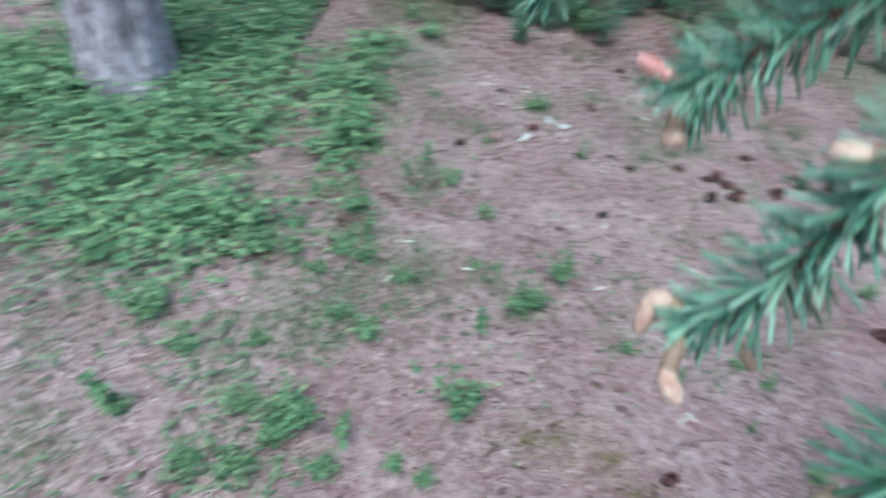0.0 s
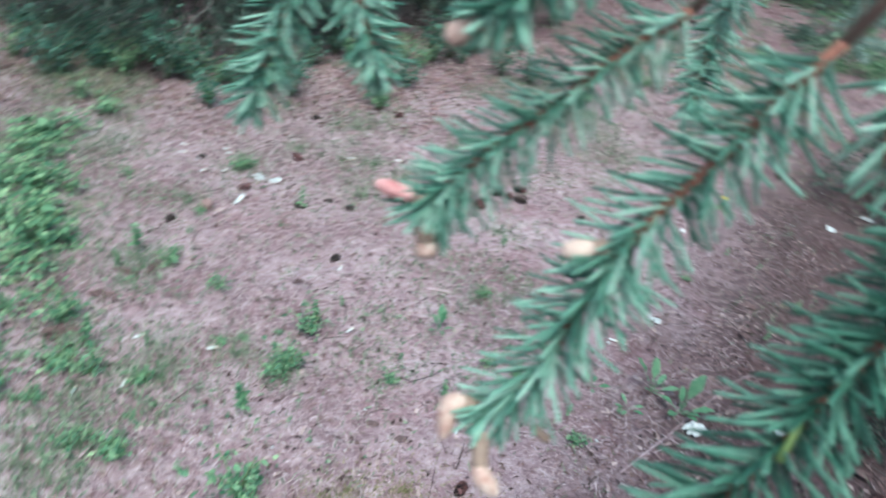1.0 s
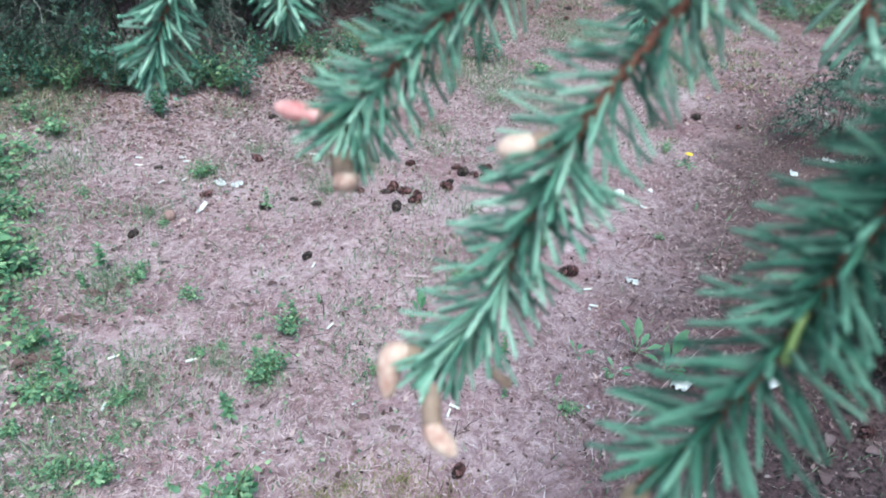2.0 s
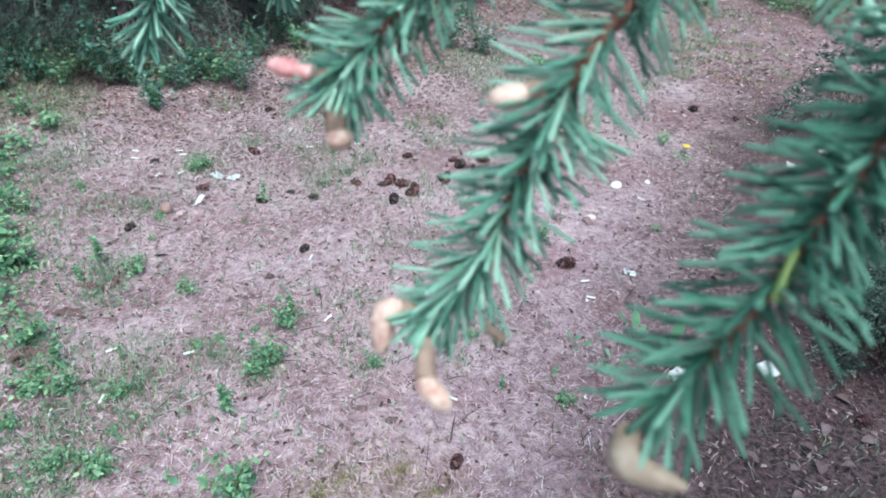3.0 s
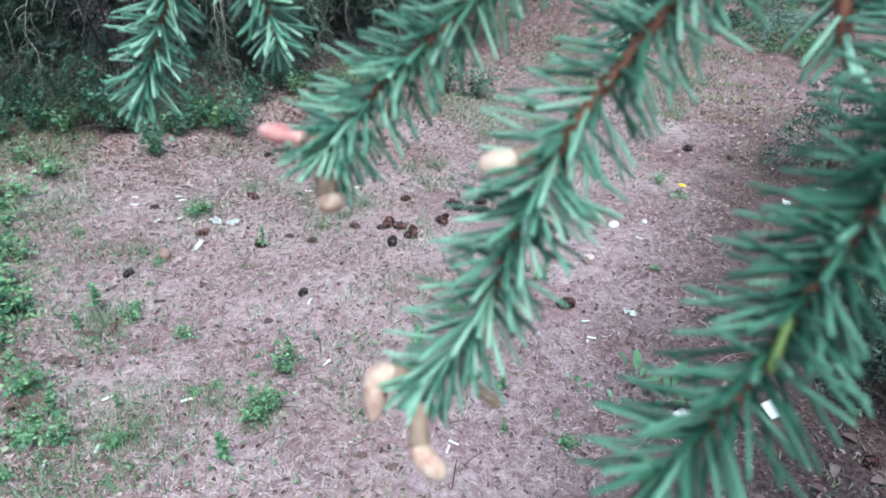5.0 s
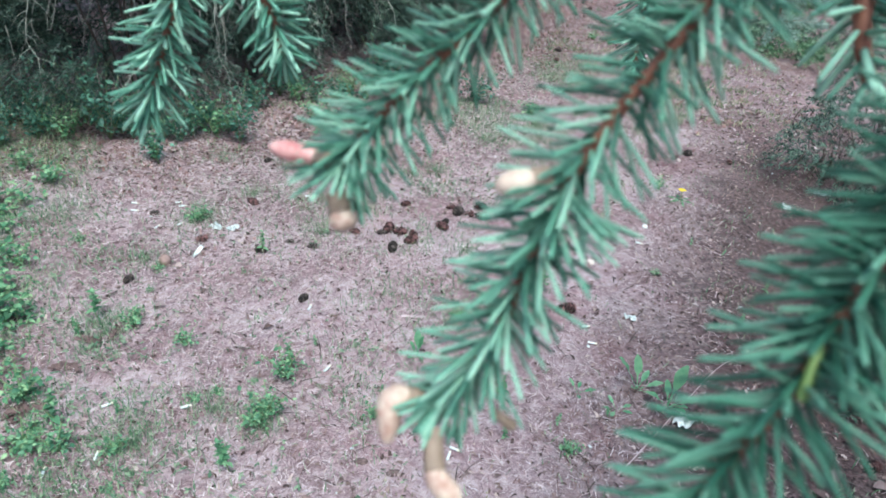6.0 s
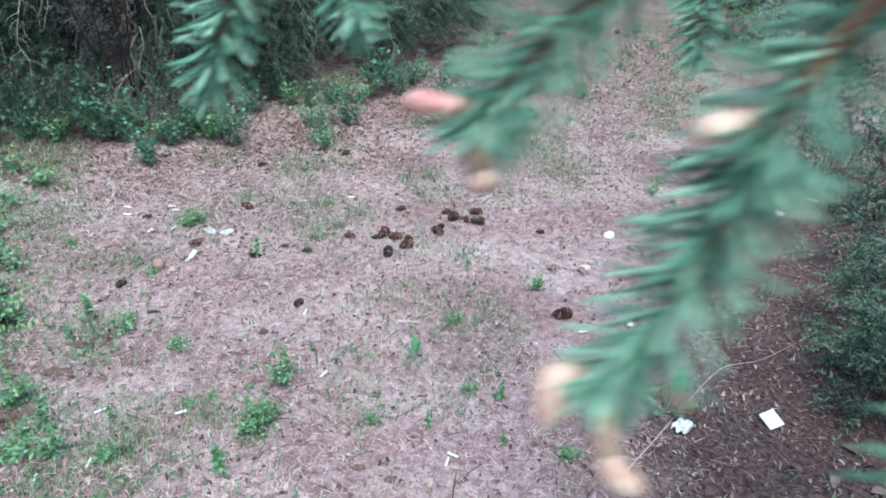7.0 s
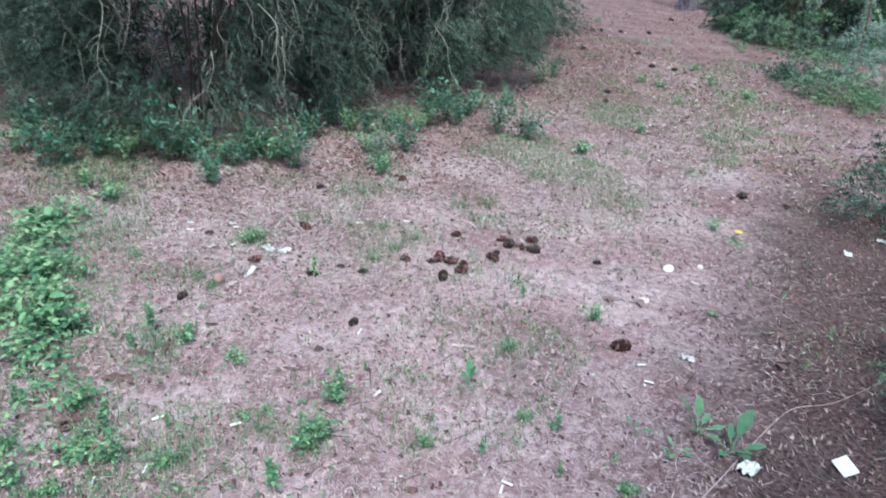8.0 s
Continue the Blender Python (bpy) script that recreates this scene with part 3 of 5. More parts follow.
def weed(name, label, height, tiers, rng, leaves=LEAVES, scale=1.0, whorl=3):
    """A little upright plant: a stalk with whorls of leaves, each leaf a part."""
    line = [Vector((rng.uniform(-1, 1) * 0.006 * i, rng.uniform(-1, 1) * 0.006 * i, height * i / 3)) for i in range(4)]
    v, f = tube(line, [0.0016, 0.0014, 0.0012, 0.0008], 5)
    root = tagged(part(name, mesh_of("stalk", v, f, True), M_STALK), label, "weed")
    for k in range(tiers):
        t = (k + 1) / tiers
        z = height * (0.25 + 0.75 * t)
        c = line[0].lerp(line[3], min(z / height, 1))
        a0 = rng.uniform(0, 6.283)
        for j in range(whorl):
            a = a0 + j * 6.283 / whorl + rng.uniform(-0.35, 0.35)
            ob = part("leaf", rng.choice(leaves), None, root)
            s = scale * rng.uniform(0.7, 1.15) * (1.15 - 0.45 * t)
            ob.matrix_local = Matrix.Translation(c) @ Euler((rng.uniform(-0.4, 0.4), -rng.uniform(-0.1, 0.7), a)).to_matrix().to_4x4() @ Matrix.Scale(s, 4)
    return root


def bushy(name, label, height, stalks, per, rng, scale=1.0, leaves=LEAVES, fill=0):
    """A spreading leafy plant: several stalks leaning outwards, with leaves all along them."""
    h, spots = Heap(), []
    for k in range(stalks):
        a, r = k * 6.283 / stalks + rng.uniform(-0.4, 0.4), rng.uniform(0.25, 0.75) * height
        top = Vector((math.cos(a) * r, math.sin(a) * r, height * rng.uniform(0.6, 1.0)))
        line = smooth_line([Vector((0, 0, 0)), top * 0.45 + Vector((0, 0, height * 0.12)), top], 4)
        tv, tf = tube(line, [0.0016] * 4 + [0.0010] * (len(line) - 4), 5)
        o = len(h.v)
        h.v += tv
        h.f += [tuple(i if i < 5 else i + o for i in q) for q in tf] if k else tf
        for j in range(per):
            t = 0.3 + 0.7 * (j + rng.random()) / per
            g = t * (len(line) - 1)
            i = min(int(g), len(line) - 2)
            spots.append((line[i].lerp(line[i + 1], g - i), a))
    root = tagged(part(name, h.mesh("stalk", True), M_STALK), label, "weed")
    for c, a in spots:
        ob = part("leaf", rng.choice(leaves), None, root)
        ob.matrix_local = Matrix.Translation(c) @ Euler((rng.uniform(-0.6, 0.6), -rng.uniform(-0.5, 0.6), a + rng.uniform(-2.2, 2.2))).to_matrix().to_4x4() @ Matrix.Scale(scale * rng.uniform(0.7, 1.2), 4)
    if fill:
        hf = Heap()
        for _ in range(fill):
            c, a = rng.choice(spots)
            c = Vector((c.x * rng.uniform(0.3, 1.1), c.y * rng.uniform(0.3, 1.1), c.z * rng.uniform(0.4, 1.12))) + Vector((rng.gauss(0, 0.012), rng.gauss(0, 0.012), 0))
            m = Matrix.Translation(c) @ Euler((rng.uniform(-0.8, 0.8), -rng.uniform(-0.6, 0.7), rng.uniform(0, 6.283))).to_matrix().to_4x4() @ Matrix.Scale(scale * rng.uniform(0.5, 1.0), 4)
            src = rng.choice(leaves)
            hf.add([m @ q.co for q in src.vertices], [tuple(q.vertices) for q in src.polygons])
        tagged(part("small_foliage", hf.mesh("small_foliage", True), M_COVER if leaves is LEAVES else M_FOOT, root), kind="stuff")
    return root


def place(ob, x, y, turn=0.0, s=1.0, sink=0.002):
    ob.matrix_world = Matrix.Translation((x, y, lift(x, y) - sink)) @ Matrix.Rotation(turn, 4, "Z") @ Matrix.Scale(s, 4)
    return ob


rng = random.Random(11)
WEEDS = [(0.351, 1.484), (0.239, 1.333), (0.141, 1.206), (0.123, 1.731), (-0.298, 1.654), (-0.230, 1.519), (-0.219, 1.426), (-0.289, 1.465), (0.458, 2.172), (1.329, 1.627), (0.958, 1.567), (0.897, 1.175), (0.532, 1.243), (-0.007, 1.889), (-0.102, 1.971), (-0.318, 2.360), (0.286, 2.495), (1.160, 1.830), (2.368, 2.137), (-0.208, 3.026), (0.212, 3.085), (1.035, 3.103), (-0.579, 1.017), (-0.157, 0.823), (0.098, 0.979), (-0.355, 0.731), (-0.661, 0.810), (-0.423, 1.416), (-0.158, 1.163), (0.377, 1.507), (0.275, 1.353)]
SPRIGS = [(2.173, 1.545), (1.798, 1.535), (1.860, 1.173), (2.101, 1.279), (0.899, 1.199), (0.981, 1.028), (0.815, 1.031), (0.959, 0.938), (1.136, 0.997), (2.099, 1.650), (0.840, 1.257), (0.662, 1.160), (0.589, 1.327)]
FAR_WEEDS = [(4.043, 4.588), (4.016, 4.780), (4.694, 4.654), (4.685, 4.208), (2.998, 3.509), (5.717, 7.922), (6.482, 6.067), (2.342, 3.222), (3.840, 4.104), (4.998, 5.202)]
SIZES = (1.2, 1.1, 1.3, 0.9, 1.6, 1.3, 1.1, 1.3, 1.1, 1.0, 0.7, 0.9, 0.7, 1.0, 1.4, 1.5, 1.2, 0.7, 1.0, 1.9, 1.5, 1.6, 1.2, 1.3, 1.6, 1.1, 1.7, 1.2, 1.2, 1.1, 1.2)
kinds = [bushy("weed", "small bright green leafy weed growing from dry soil", 0.08, 5, 4, rng, 0.54, fill=130), bushy("weed", "low green seedling with broad lobed leaves", 0.06, 6, 3, rng, 0.58, fill=120), weed("weed", "young upright green weed with paired leaves", 0.08, 9, rng, whorl=3, scale=0.72)]
for i, ((x, y), s) in enumerate(zip(WEEDS, SIZES)):
    src = kinds[i % 3]
    ob = src if i < 3 else copy_thing(src, Matrix())
    tagged(ob, group="weeds on the clearing")
    place(ob, x, y, rng.uniform(0, 6.28), s)


CLUMPS = [(-0.715, 1.106), (-0.270, 0.873), (-0.517, 1.405), (-0.462, 0.727), (-0.651, 0.824), (-0.179, 0.752), (-0.305, 0.817), (-0.386, 0.879), (0.099, 0.960), (-0.932, 1.283), (-0.792, 1.459), (-0.150, 1.149), (0.038, 0.767), (-0.027, 0.793)]
big = bushy("leafy_weed", "spreading bushy green weed on the dry clearing", 0.12, 8, 3, rng, 0.68, fill=430)
for i, (x, y) in enumerate(CLUMPS):
    ob = big if i == 0 else copy_thing(big, Matrix())
    tagged(ob, group="bushy weeds")
    place(ob, x, y, rng.uniform(0, 6.28), (0.95, 1.0, 0.9, 0.62, 0.5, 0.55, 0.7, 0.6, 0.5, 0.8, 0.8, 0.4, 0.4, 0.4)[i])


for i, (x, y) in enumerate(SPRIGS):
    ob = copy_thing(kinds[2 - i % 3 % 2], Matrix())
    tagged(ob, group="weeds on the clearing")
    place(ob, x, y, rng.uniform(0, 6.28), 0.42 + 0.1 * (i % 4))
for i, (x, y) in enumerate(FAR_WEEDS):
    ob = copy_thing(kinds[i % 2], Matrix())
    tagged(ob, group="weeds on the clearing")
    place(ob, x, y, rng.uniform(0, 6.28), 1.2 + 0.2 * (i % 4))


rg = random.Random(29)
for i, (x, y) in enumerate(scatter(34, -0.62, 0.55, 1.05, 2.5, rg, lambda x, y: max(0.0, min(1, 0.35 - 0.8 * x + 0.8 * noise.noise(Vector((x * 2.4, y * 2.4, 33))))))):
    ob = copy_thing(kinds[i % 3], Matrix())
    tagged(ob, group="weeds on the clearing")
    place(ob, x, y, rg.uniform(0, 6.28), rg.uniform(0.35, 0.85))


def in_patch(x, y):
    """How thickly the ground cover grows, 0 to 1."""
    edge = -0.24 - 0.14 * noise.noise(Vector((y * 1.9, 0, 4))) - 0.10 * noise.noise(Vector((y * 6, 0, 1))) - 0.42 * max(0, 2.0 - y) - 0.08 * max(0, y - 2)
    d = (edge - x) / 0.16
    fade = max(0, min(1, (y - 1.12 - 0.15 * noise.noise(Vector((x * 3, 0, 3)))) / 0.25))
    holes = 0.40 + 1.7 * noise.noise(Vector((x * 2.6, y * 2.6, 9))) + 0.8 * noise.noise(Vector((x * 8, y * 8, 2)))
    return max(0, min(1, d)) * fade * max(0, min(1, holes + 0.62)) * max(0.0, min(1, ((2.85 if x > -0.75 else 3.6) + 0.5 * noise.noise(Vector((x * 2, y * 2, 6))) - y) / 0.4)) * max(0.0, min(1, (x + 2.3 + 0.9 * noise.noise(Vector((x, y * 1.4, 16)))) / 0.5))


patch_kinds = [bushy("ground_cover_plant", "dense green three-leaved ground cover plant near a tree", 0.11, 4, 4, rng, 1.2, fill=70), bushy("ground_cover_plant", "bushy green ground cover plant with lobed leaves", 0.13, 5, 4, rng, 1.15, fill=80)]
spots = scatter(84, -2.0, -0.1, 0.95, 3.6, rng, in_patch)
for i, (x, y) in enumerate(spots):
    ob = patch_kinds[i] if i < 2 else copy_thing(patch_kinds[i % 2], Matrix())
    tagged(ob, group="ground cover patch")
    place(ob, x, y, rng.uniform(0, 6.28), rng.uniform(0.8, 1.35))


def leaf_bed(name, spots, label, rng, size=(0.022, 0.045), zmax=0.08, mat=M_COVER):
    h = Heap()
    for x, y in spots:
        z = lift(x, y) + rng.random() ** 1.5 * zmax
        a0 = rng.uniform(0, 6.283)
        for j in range(3):
            a = a0 + (j - 1) * 1.2
            L = rng.uniform(*size)
            w = L * rng.uniform(0.22, 0.36)
            tilt = rng.uniform(-0.3, 0.5)
            d, s = Vector((math.cos(a), math.sin(a), tilt)), Vector((-math.sin(a), math.cos(a), rng.uniform(-0.3, 0.3)))
            p = Vector((x, y, z))
            dz = Vector((0, 0, L * 0.18))
            h.add([p, p + d * L * 0.35 + s * w, p + d * L * 0.75 + s * w * 0.75 - dz * 0.3, p + d * L - dz, p + d * L * 0.75 - s * w * 0.75 - dz * 0.3, p + d * L * 0.35 - s * w, p + d * L * 0.5 - dz * 0.35], [(0, 6, 1), (1, 6, 2), (2, 6, 3), (3, 6, 4), (4, 6, 5), (5, 6, 0)])
    return tagged(part(name, h.mesh(name), mat), label, "ground cover", kind="stuff")


leaf_bed("ground_cover", scatter(14000, -2.9, -0.1, 0.8, 4.2, rng, in_patch), "thick carpet of green three-leaved plants", rng, size=(0.010, 0.026), zmax=0.10)
straws("thin_grass", 9000, (-2.4, 0.1, 1.6, 4.4), rng, (0.02, 0.06), (0.0010, 0.0020), M_YGRASS, "thin yellowing grass among ground cover plants", upright=True, dens=lambda x, y: max(0.0, min(1, 1.2 * noise.noise(Vector((x * 1.8, y * 1.8, 57))) + 0.45 - 4.0 * max(0.0, x + 0.45 - 0.18 * max(0.0, y - 2.4)))))
leaf_bed("ground_cover", scatter(1500, -4.2, -0.9, 2.0, 6.4, rng, lambda x, y: max(0, min(1, 1.5 - math.hypot(x + 2.5, y - 4.2) / 1.2 + 1.2 * noise.noise(Vector((x * 1.5, y * 1.5, 2)))))), "green low plants beyond the grey tree", rng, zmax=0.12, size=(0.03, 0.06))


leaf_bed("small_weeds", scatter(1000, -0.9, 4.4, 0.6, 5.2, rng, lambda x, y: grassy(x, y) ** 2 * (1 if x < 0.8 else 0.5)), "tiny green weed leaves scattered over the soil", rng, size=(0.005, 0.015), zmax=0.03, mat=M_SEEDLING)
leaf_bed("small_weeds", scatter(700, -0.75, 0.7, 1.0, 2.7, rng, lambda x, y: max(0.05, min(1, 0.5 - 0.7 * x + 1.2 * noise.noise(Vector((x * 3, y * 3, 21)))))), "tiny green weed leaves scattered over the soil", rng, size=(0.005, 0.014), zmax=0.035, mat=M_SEEDLING)


leaf_bed("small_weeds", scatter(500, -1.3, -0.2, 0.5, 1.25, rng, lambda x, y: max(0.05, min(1, 0.3 + 1.6 * noise.noise(Vector((x * 3.5, y * 3.5, 31)))))), "tiny green weed leaves scattered over the soil", rng, size=(0.008, 0.022), zmax=0.04, mat=M_SEEDLING)
straws("thin_grass", 2500, (-1.4, -0.2, 0.4, 1.3), rng, (0.02, 0.06), (0.0008, 0.0017), M_GRASS, "thin short green grass blades growing sparsely", upright=True, dens=lambda x, y: max(0.05, min(1, 0.3 + 1.6 * noise.noise(Vector((x * 4, y * 4, 8))))))


# ---- shrubs ----
def spray(h, base, d, L, rng, width=0.02, n=14, broad=0.11):
    """A short leafy twig: a spine with small pointed leaves on both sides."""
    side = d.cross(Vector((rng.uniform(-1, 1), rng.uniform(-1, 1), rng.uniform(-1, 1))))
    side = side.normalized() if side.length > 1e-3 else Vector((1, 0, 0))
    nrm = d.cross(side)
    for i in range(n):
        t = (i + rng.random()) / n
        p = base + d * L * t
        p.z -= L * 0.25 * t * t
        for sgn in (-1, 1):
            w = width * (1.2 - 0.7 * t) * rng.uniform(0.6, 1.3)
            q = p + side * sgn * w * rng.uniform(0.5, 1.1) + d * w * rng.uniform(0.5, 1.3) + nrm * w * rng.uniform(-0.8, 0.8)
            e = d * width * broad + nrm * width * 0.06
            h.add([p - e, p + e, q], [(0, 1, 2)])


def shrub(name, label, x, y, rx, ry, height, sprays, seed, mat, twig=M_TWIG, droop=0.5, L=(0.10, 0.22), width=0.022, stems=26, low=0.0, hollow=0.55, dead=0, stem_r=0.009, clump=0.0, hang=0, pairs=14, broad=0.11, young=None):
    """An evergreen bush: stems from the base, and leafy twigs hanging all over an uneven crown."""
    rng = random.Random(seed)
    root = tagged(new(name), label, "shrub")
    root.location = (x, y, lift(x, y))
    hl, hd, hy = Heap(), Heap(), Heap()
    for _ in range(stems):
        a, r = rng.uniform(0, 6.283), rng.uniform(0.3, 0.95)
        top = Vector((math.cos(a) * rx * r, math.sin(a) * ry * r, height * rng.uniform(0.4, 0.95) * (1 - 0.4 * r)))
        b = Vector((math.cos(a) * rx * 0.12, math.sin(a) * ry * 0.12, -0.02))
        mid = b.lerp(top, 0.5) + Vector((rng.uniform(-1, 1) * 0.1, rng.uniform(-1, 1) * 0.1, height * 0.1))
        line = smooth_line([b, mid, top, top + Vector((math.cos(a) * 0.12, math.sin(a) * 0.12, -droop * 0.3))], 4)
        n = len(line)
        part("stem", mesh_of("stem", *tube(line, [stem_r * (1 - 0.85 * i / n) * (height / 2 + 0.3) for i in range(n)], 5), True), M_DARKTWIG, root)
    for _ in range(hang):
        a = rng.uniform(1.1 * math.pi, 1.9 * math.pi)
        pts = [Vector((math.cos(a) * rx * 0.92, math.sin(a) * ry * 0.92, rng.uniform(0.5, 1.25)))]
        drift = rng.uniform(-0.05, 0.05)
        while len(pts) < 10 and pts[-1].z > 0.16:
            pts.append(pts[-1] + Vector((drift + rng.uniform(-0.045, 0.045), rng.uniform(-0.05, 0.015), -rng.uniform(0.04, 0.11))))
        line = smooth_line(pts, 3)
        n = len(line)
        hh = Heap()
        hh.add(*tube(line, [0.0027 * (1 - 0.75 * i / n) for i in range(n)], 5))
        for q in line[3::2]:
            side, fall = rng.choice((-1, 1)) * rng.uniform(0.015, 0.09), -rng.uniform(0.03, 0.13)
            b = [q, q + Vector((side * 0.6 + rng.uniform(-0.01, 0.01), -0.015, fall * 0.3)), q + Vector((side * 0.8, -0.02, fall * 0.7)), q + Vector((side + rng.uniform(-0.02, 0.02), -0.02, fall))]
            hh.add(*tube(smooth_line(b, 3), [0.0012 * (1 - 0.07 * i) for i in range(10)], 4))
        part("dead_twig", hh.mesh("dead_twig", True), M_PALETWIG, root, "pale crooked bare dead twig")
    for _ in range(dead):
        a = rng.uniform(math.pi, 2 * math.pi) if rng.random() < 0.8 else rng.uniform(0, 6.283)
        z = rng.uniform(0.25, 1.0) * height * 0.7
        p = Vector((math.cos(a) * rx * rng.uniform(0.8, 1.0), math.sin(a) * ry * rng.uniform(0.8, 1.0), z))
        pts = [p]
        for k in range(4):
            pts.append(pts[-1] + Vector((rng.uniform(-0.06, 0.06), rng.uniform(-0.07, 0.04), -rng.uniform(0.03, 0.11))))
        pts = [q for q in pts if q.z > 0.03]
        if len(pts) > 2:
            line = smooth_line(pts, 3)
            hd.add(*tube(line, [0.0026 * (1 - 0.8 * i / len(line)) + 0.0006 for i in range(len(line))], 4))
            for q in line[2::2]:
                d = Vector((rng.uniform(-1, 1), rng.uniform(-1, 0.4), rng.uniform(-1, 0.2))) * 0.07
                hd.add(*tube([q, q + d * 0.5 + Vector((0, 0, 0.008)), q + d], [0.0016, 0.0012, 0.0004], 3))
    done = 0
    while done < sprays:
        a = rng.uniform(0, 6.283)
        z = low + (1 - low) * rng.random() ** 1.25
        if clump and noise.noise(Vector((math.cos(a) * rx * clump, math.sin(a) * ry * clump, z * height * clump + seed * 3))) < rng.uniform(-0.16, 0.17):
            continue
        done += 1
        r = (1 - 0.45 * z ** 2.2) * (1 + 0.22 * noise.noise(Vector((math.cos(a) * 2.5, math.sin(a) * 2.5, z * 3 + seed)))) * (hollow + (1 - hollow) * rng.random() ** 0.5)
        p = Vector((math.cos(a) * rx * r, math.sin(a) * ry * r, z * height + 0.02))
        d = Vector((math.cos(a) + rng.uniform(-0.7, 0.7), math.sin(a) + rng.uniform(-0.7, 0.7), rng.uniform(-droop - 0.4, 0.5 - droop))).normalized()
        ll = rng.uniform(*L)
        if p.z + d.z * ll - ll * 0.25 < 0.01:
            d.z = abs(d.z) * 0.3
            d.normalize()
            p.z = max(p.z, ll * 0.3)
        soft = young and noise.noise(Vector((p.x * 3.1, p.y * 3.1, p.z * 3.1 + seed * 5))) > 0.20 and r > 0.72
        spray(hy if soft else hl, p, d, ll, rng, width, pairs, broad)
    if hd.v:
        tagged(part("twig_mass", hd.mesh("twig_mass", True), twig, root, "bare brittle grey twigs"), kind="stuff")
    tagged(part("foliage", hl.mesh("foliage"), mat, root), kind="stuff")
    if hy.v:
        tagged(part("young_foliage", hy.mesh("young_foliage"), young, root, "paler soft young foliage"), kind="stuff")
    return root


HEDGE = "dense dark evergreen shrub with drooping branches and dead grey twigs"
BASE = [(-0.614, 4.182), (0.319, 3.543), (1.414, 3.976), (2.436, 4.441), (3.747, 5.795)]
# end shrubs take the paler copies, front light painted into their foliage
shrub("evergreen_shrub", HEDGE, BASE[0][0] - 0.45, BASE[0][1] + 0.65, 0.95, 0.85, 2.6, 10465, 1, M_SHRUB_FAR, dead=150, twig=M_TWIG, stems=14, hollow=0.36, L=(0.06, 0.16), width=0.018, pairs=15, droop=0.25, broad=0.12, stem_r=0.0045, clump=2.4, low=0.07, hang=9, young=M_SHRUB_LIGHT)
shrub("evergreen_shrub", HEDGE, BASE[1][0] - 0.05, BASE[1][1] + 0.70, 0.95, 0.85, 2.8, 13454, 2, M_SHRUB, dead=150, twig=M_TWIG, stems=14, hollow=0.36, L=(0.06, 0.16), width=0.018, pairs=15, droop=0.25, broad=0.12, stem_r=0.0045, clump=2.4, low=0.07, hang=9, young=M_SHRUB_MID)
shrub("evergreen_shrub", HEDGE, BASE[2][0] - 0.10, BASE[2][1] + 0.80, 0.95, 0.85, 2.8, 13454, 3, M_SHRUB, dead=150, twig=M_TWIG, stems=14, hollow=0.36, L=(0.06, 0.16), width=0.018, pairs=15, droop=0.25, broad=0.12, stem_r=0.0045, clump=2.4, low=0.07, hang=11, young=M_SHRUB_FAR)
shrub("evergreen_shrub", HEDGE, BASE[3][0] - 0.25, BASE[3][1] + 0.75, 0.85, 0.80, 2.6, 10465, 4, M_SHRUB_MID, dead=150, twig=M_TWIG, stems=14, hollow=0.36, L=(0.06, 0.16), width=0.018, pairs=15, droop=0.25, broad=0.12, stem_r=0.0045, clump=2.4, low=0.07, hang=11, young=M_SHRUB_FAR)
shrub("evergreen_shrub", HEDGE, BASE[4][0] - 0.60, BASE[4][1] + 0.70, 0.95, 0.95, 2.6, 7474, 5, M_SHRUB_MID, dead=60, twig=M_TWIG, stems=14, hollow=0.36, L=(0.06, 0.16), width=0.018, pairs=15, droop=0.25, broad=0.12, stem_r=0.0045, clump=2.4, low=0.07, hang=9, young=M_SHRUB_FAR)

HEDGE_FOOT = [Vector((-1.6, 4.5)), *(Vector(q) for q in BASE), Vector((5.2, 7.6))]


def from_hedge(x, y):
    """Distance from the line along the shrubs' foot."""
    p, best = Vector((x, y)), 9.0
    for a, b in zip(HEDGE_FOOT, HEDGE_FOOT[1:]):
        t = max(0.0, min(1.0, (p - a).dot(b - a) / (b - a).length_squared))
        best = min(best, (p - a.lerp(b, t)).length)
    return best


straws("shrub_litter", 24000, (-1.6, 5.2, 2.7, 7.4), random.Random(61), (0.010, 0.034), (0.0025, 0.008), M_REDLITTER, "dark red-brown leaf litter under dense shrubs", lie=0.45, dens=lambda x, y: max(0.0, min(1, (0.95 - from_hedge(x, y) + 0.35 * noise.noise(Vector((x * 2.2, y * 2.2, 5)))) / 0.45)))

BACK = "tall dark evergreen shrub behind the front row"
for k, (x, y) in enumerate(((-1.6, 6.0), (0.4, 5.6), (2.0, 6.2), (3.6, 7.6))):
    shrub("evergreen_shrub", BACK, x, y, 1.2, 1.0, 3.2, 2600, 51 + k, M_SHRUB, stems=10, hollow=0.3, L=(0.2, 0.4), width=0.05, stem_r=0.004)


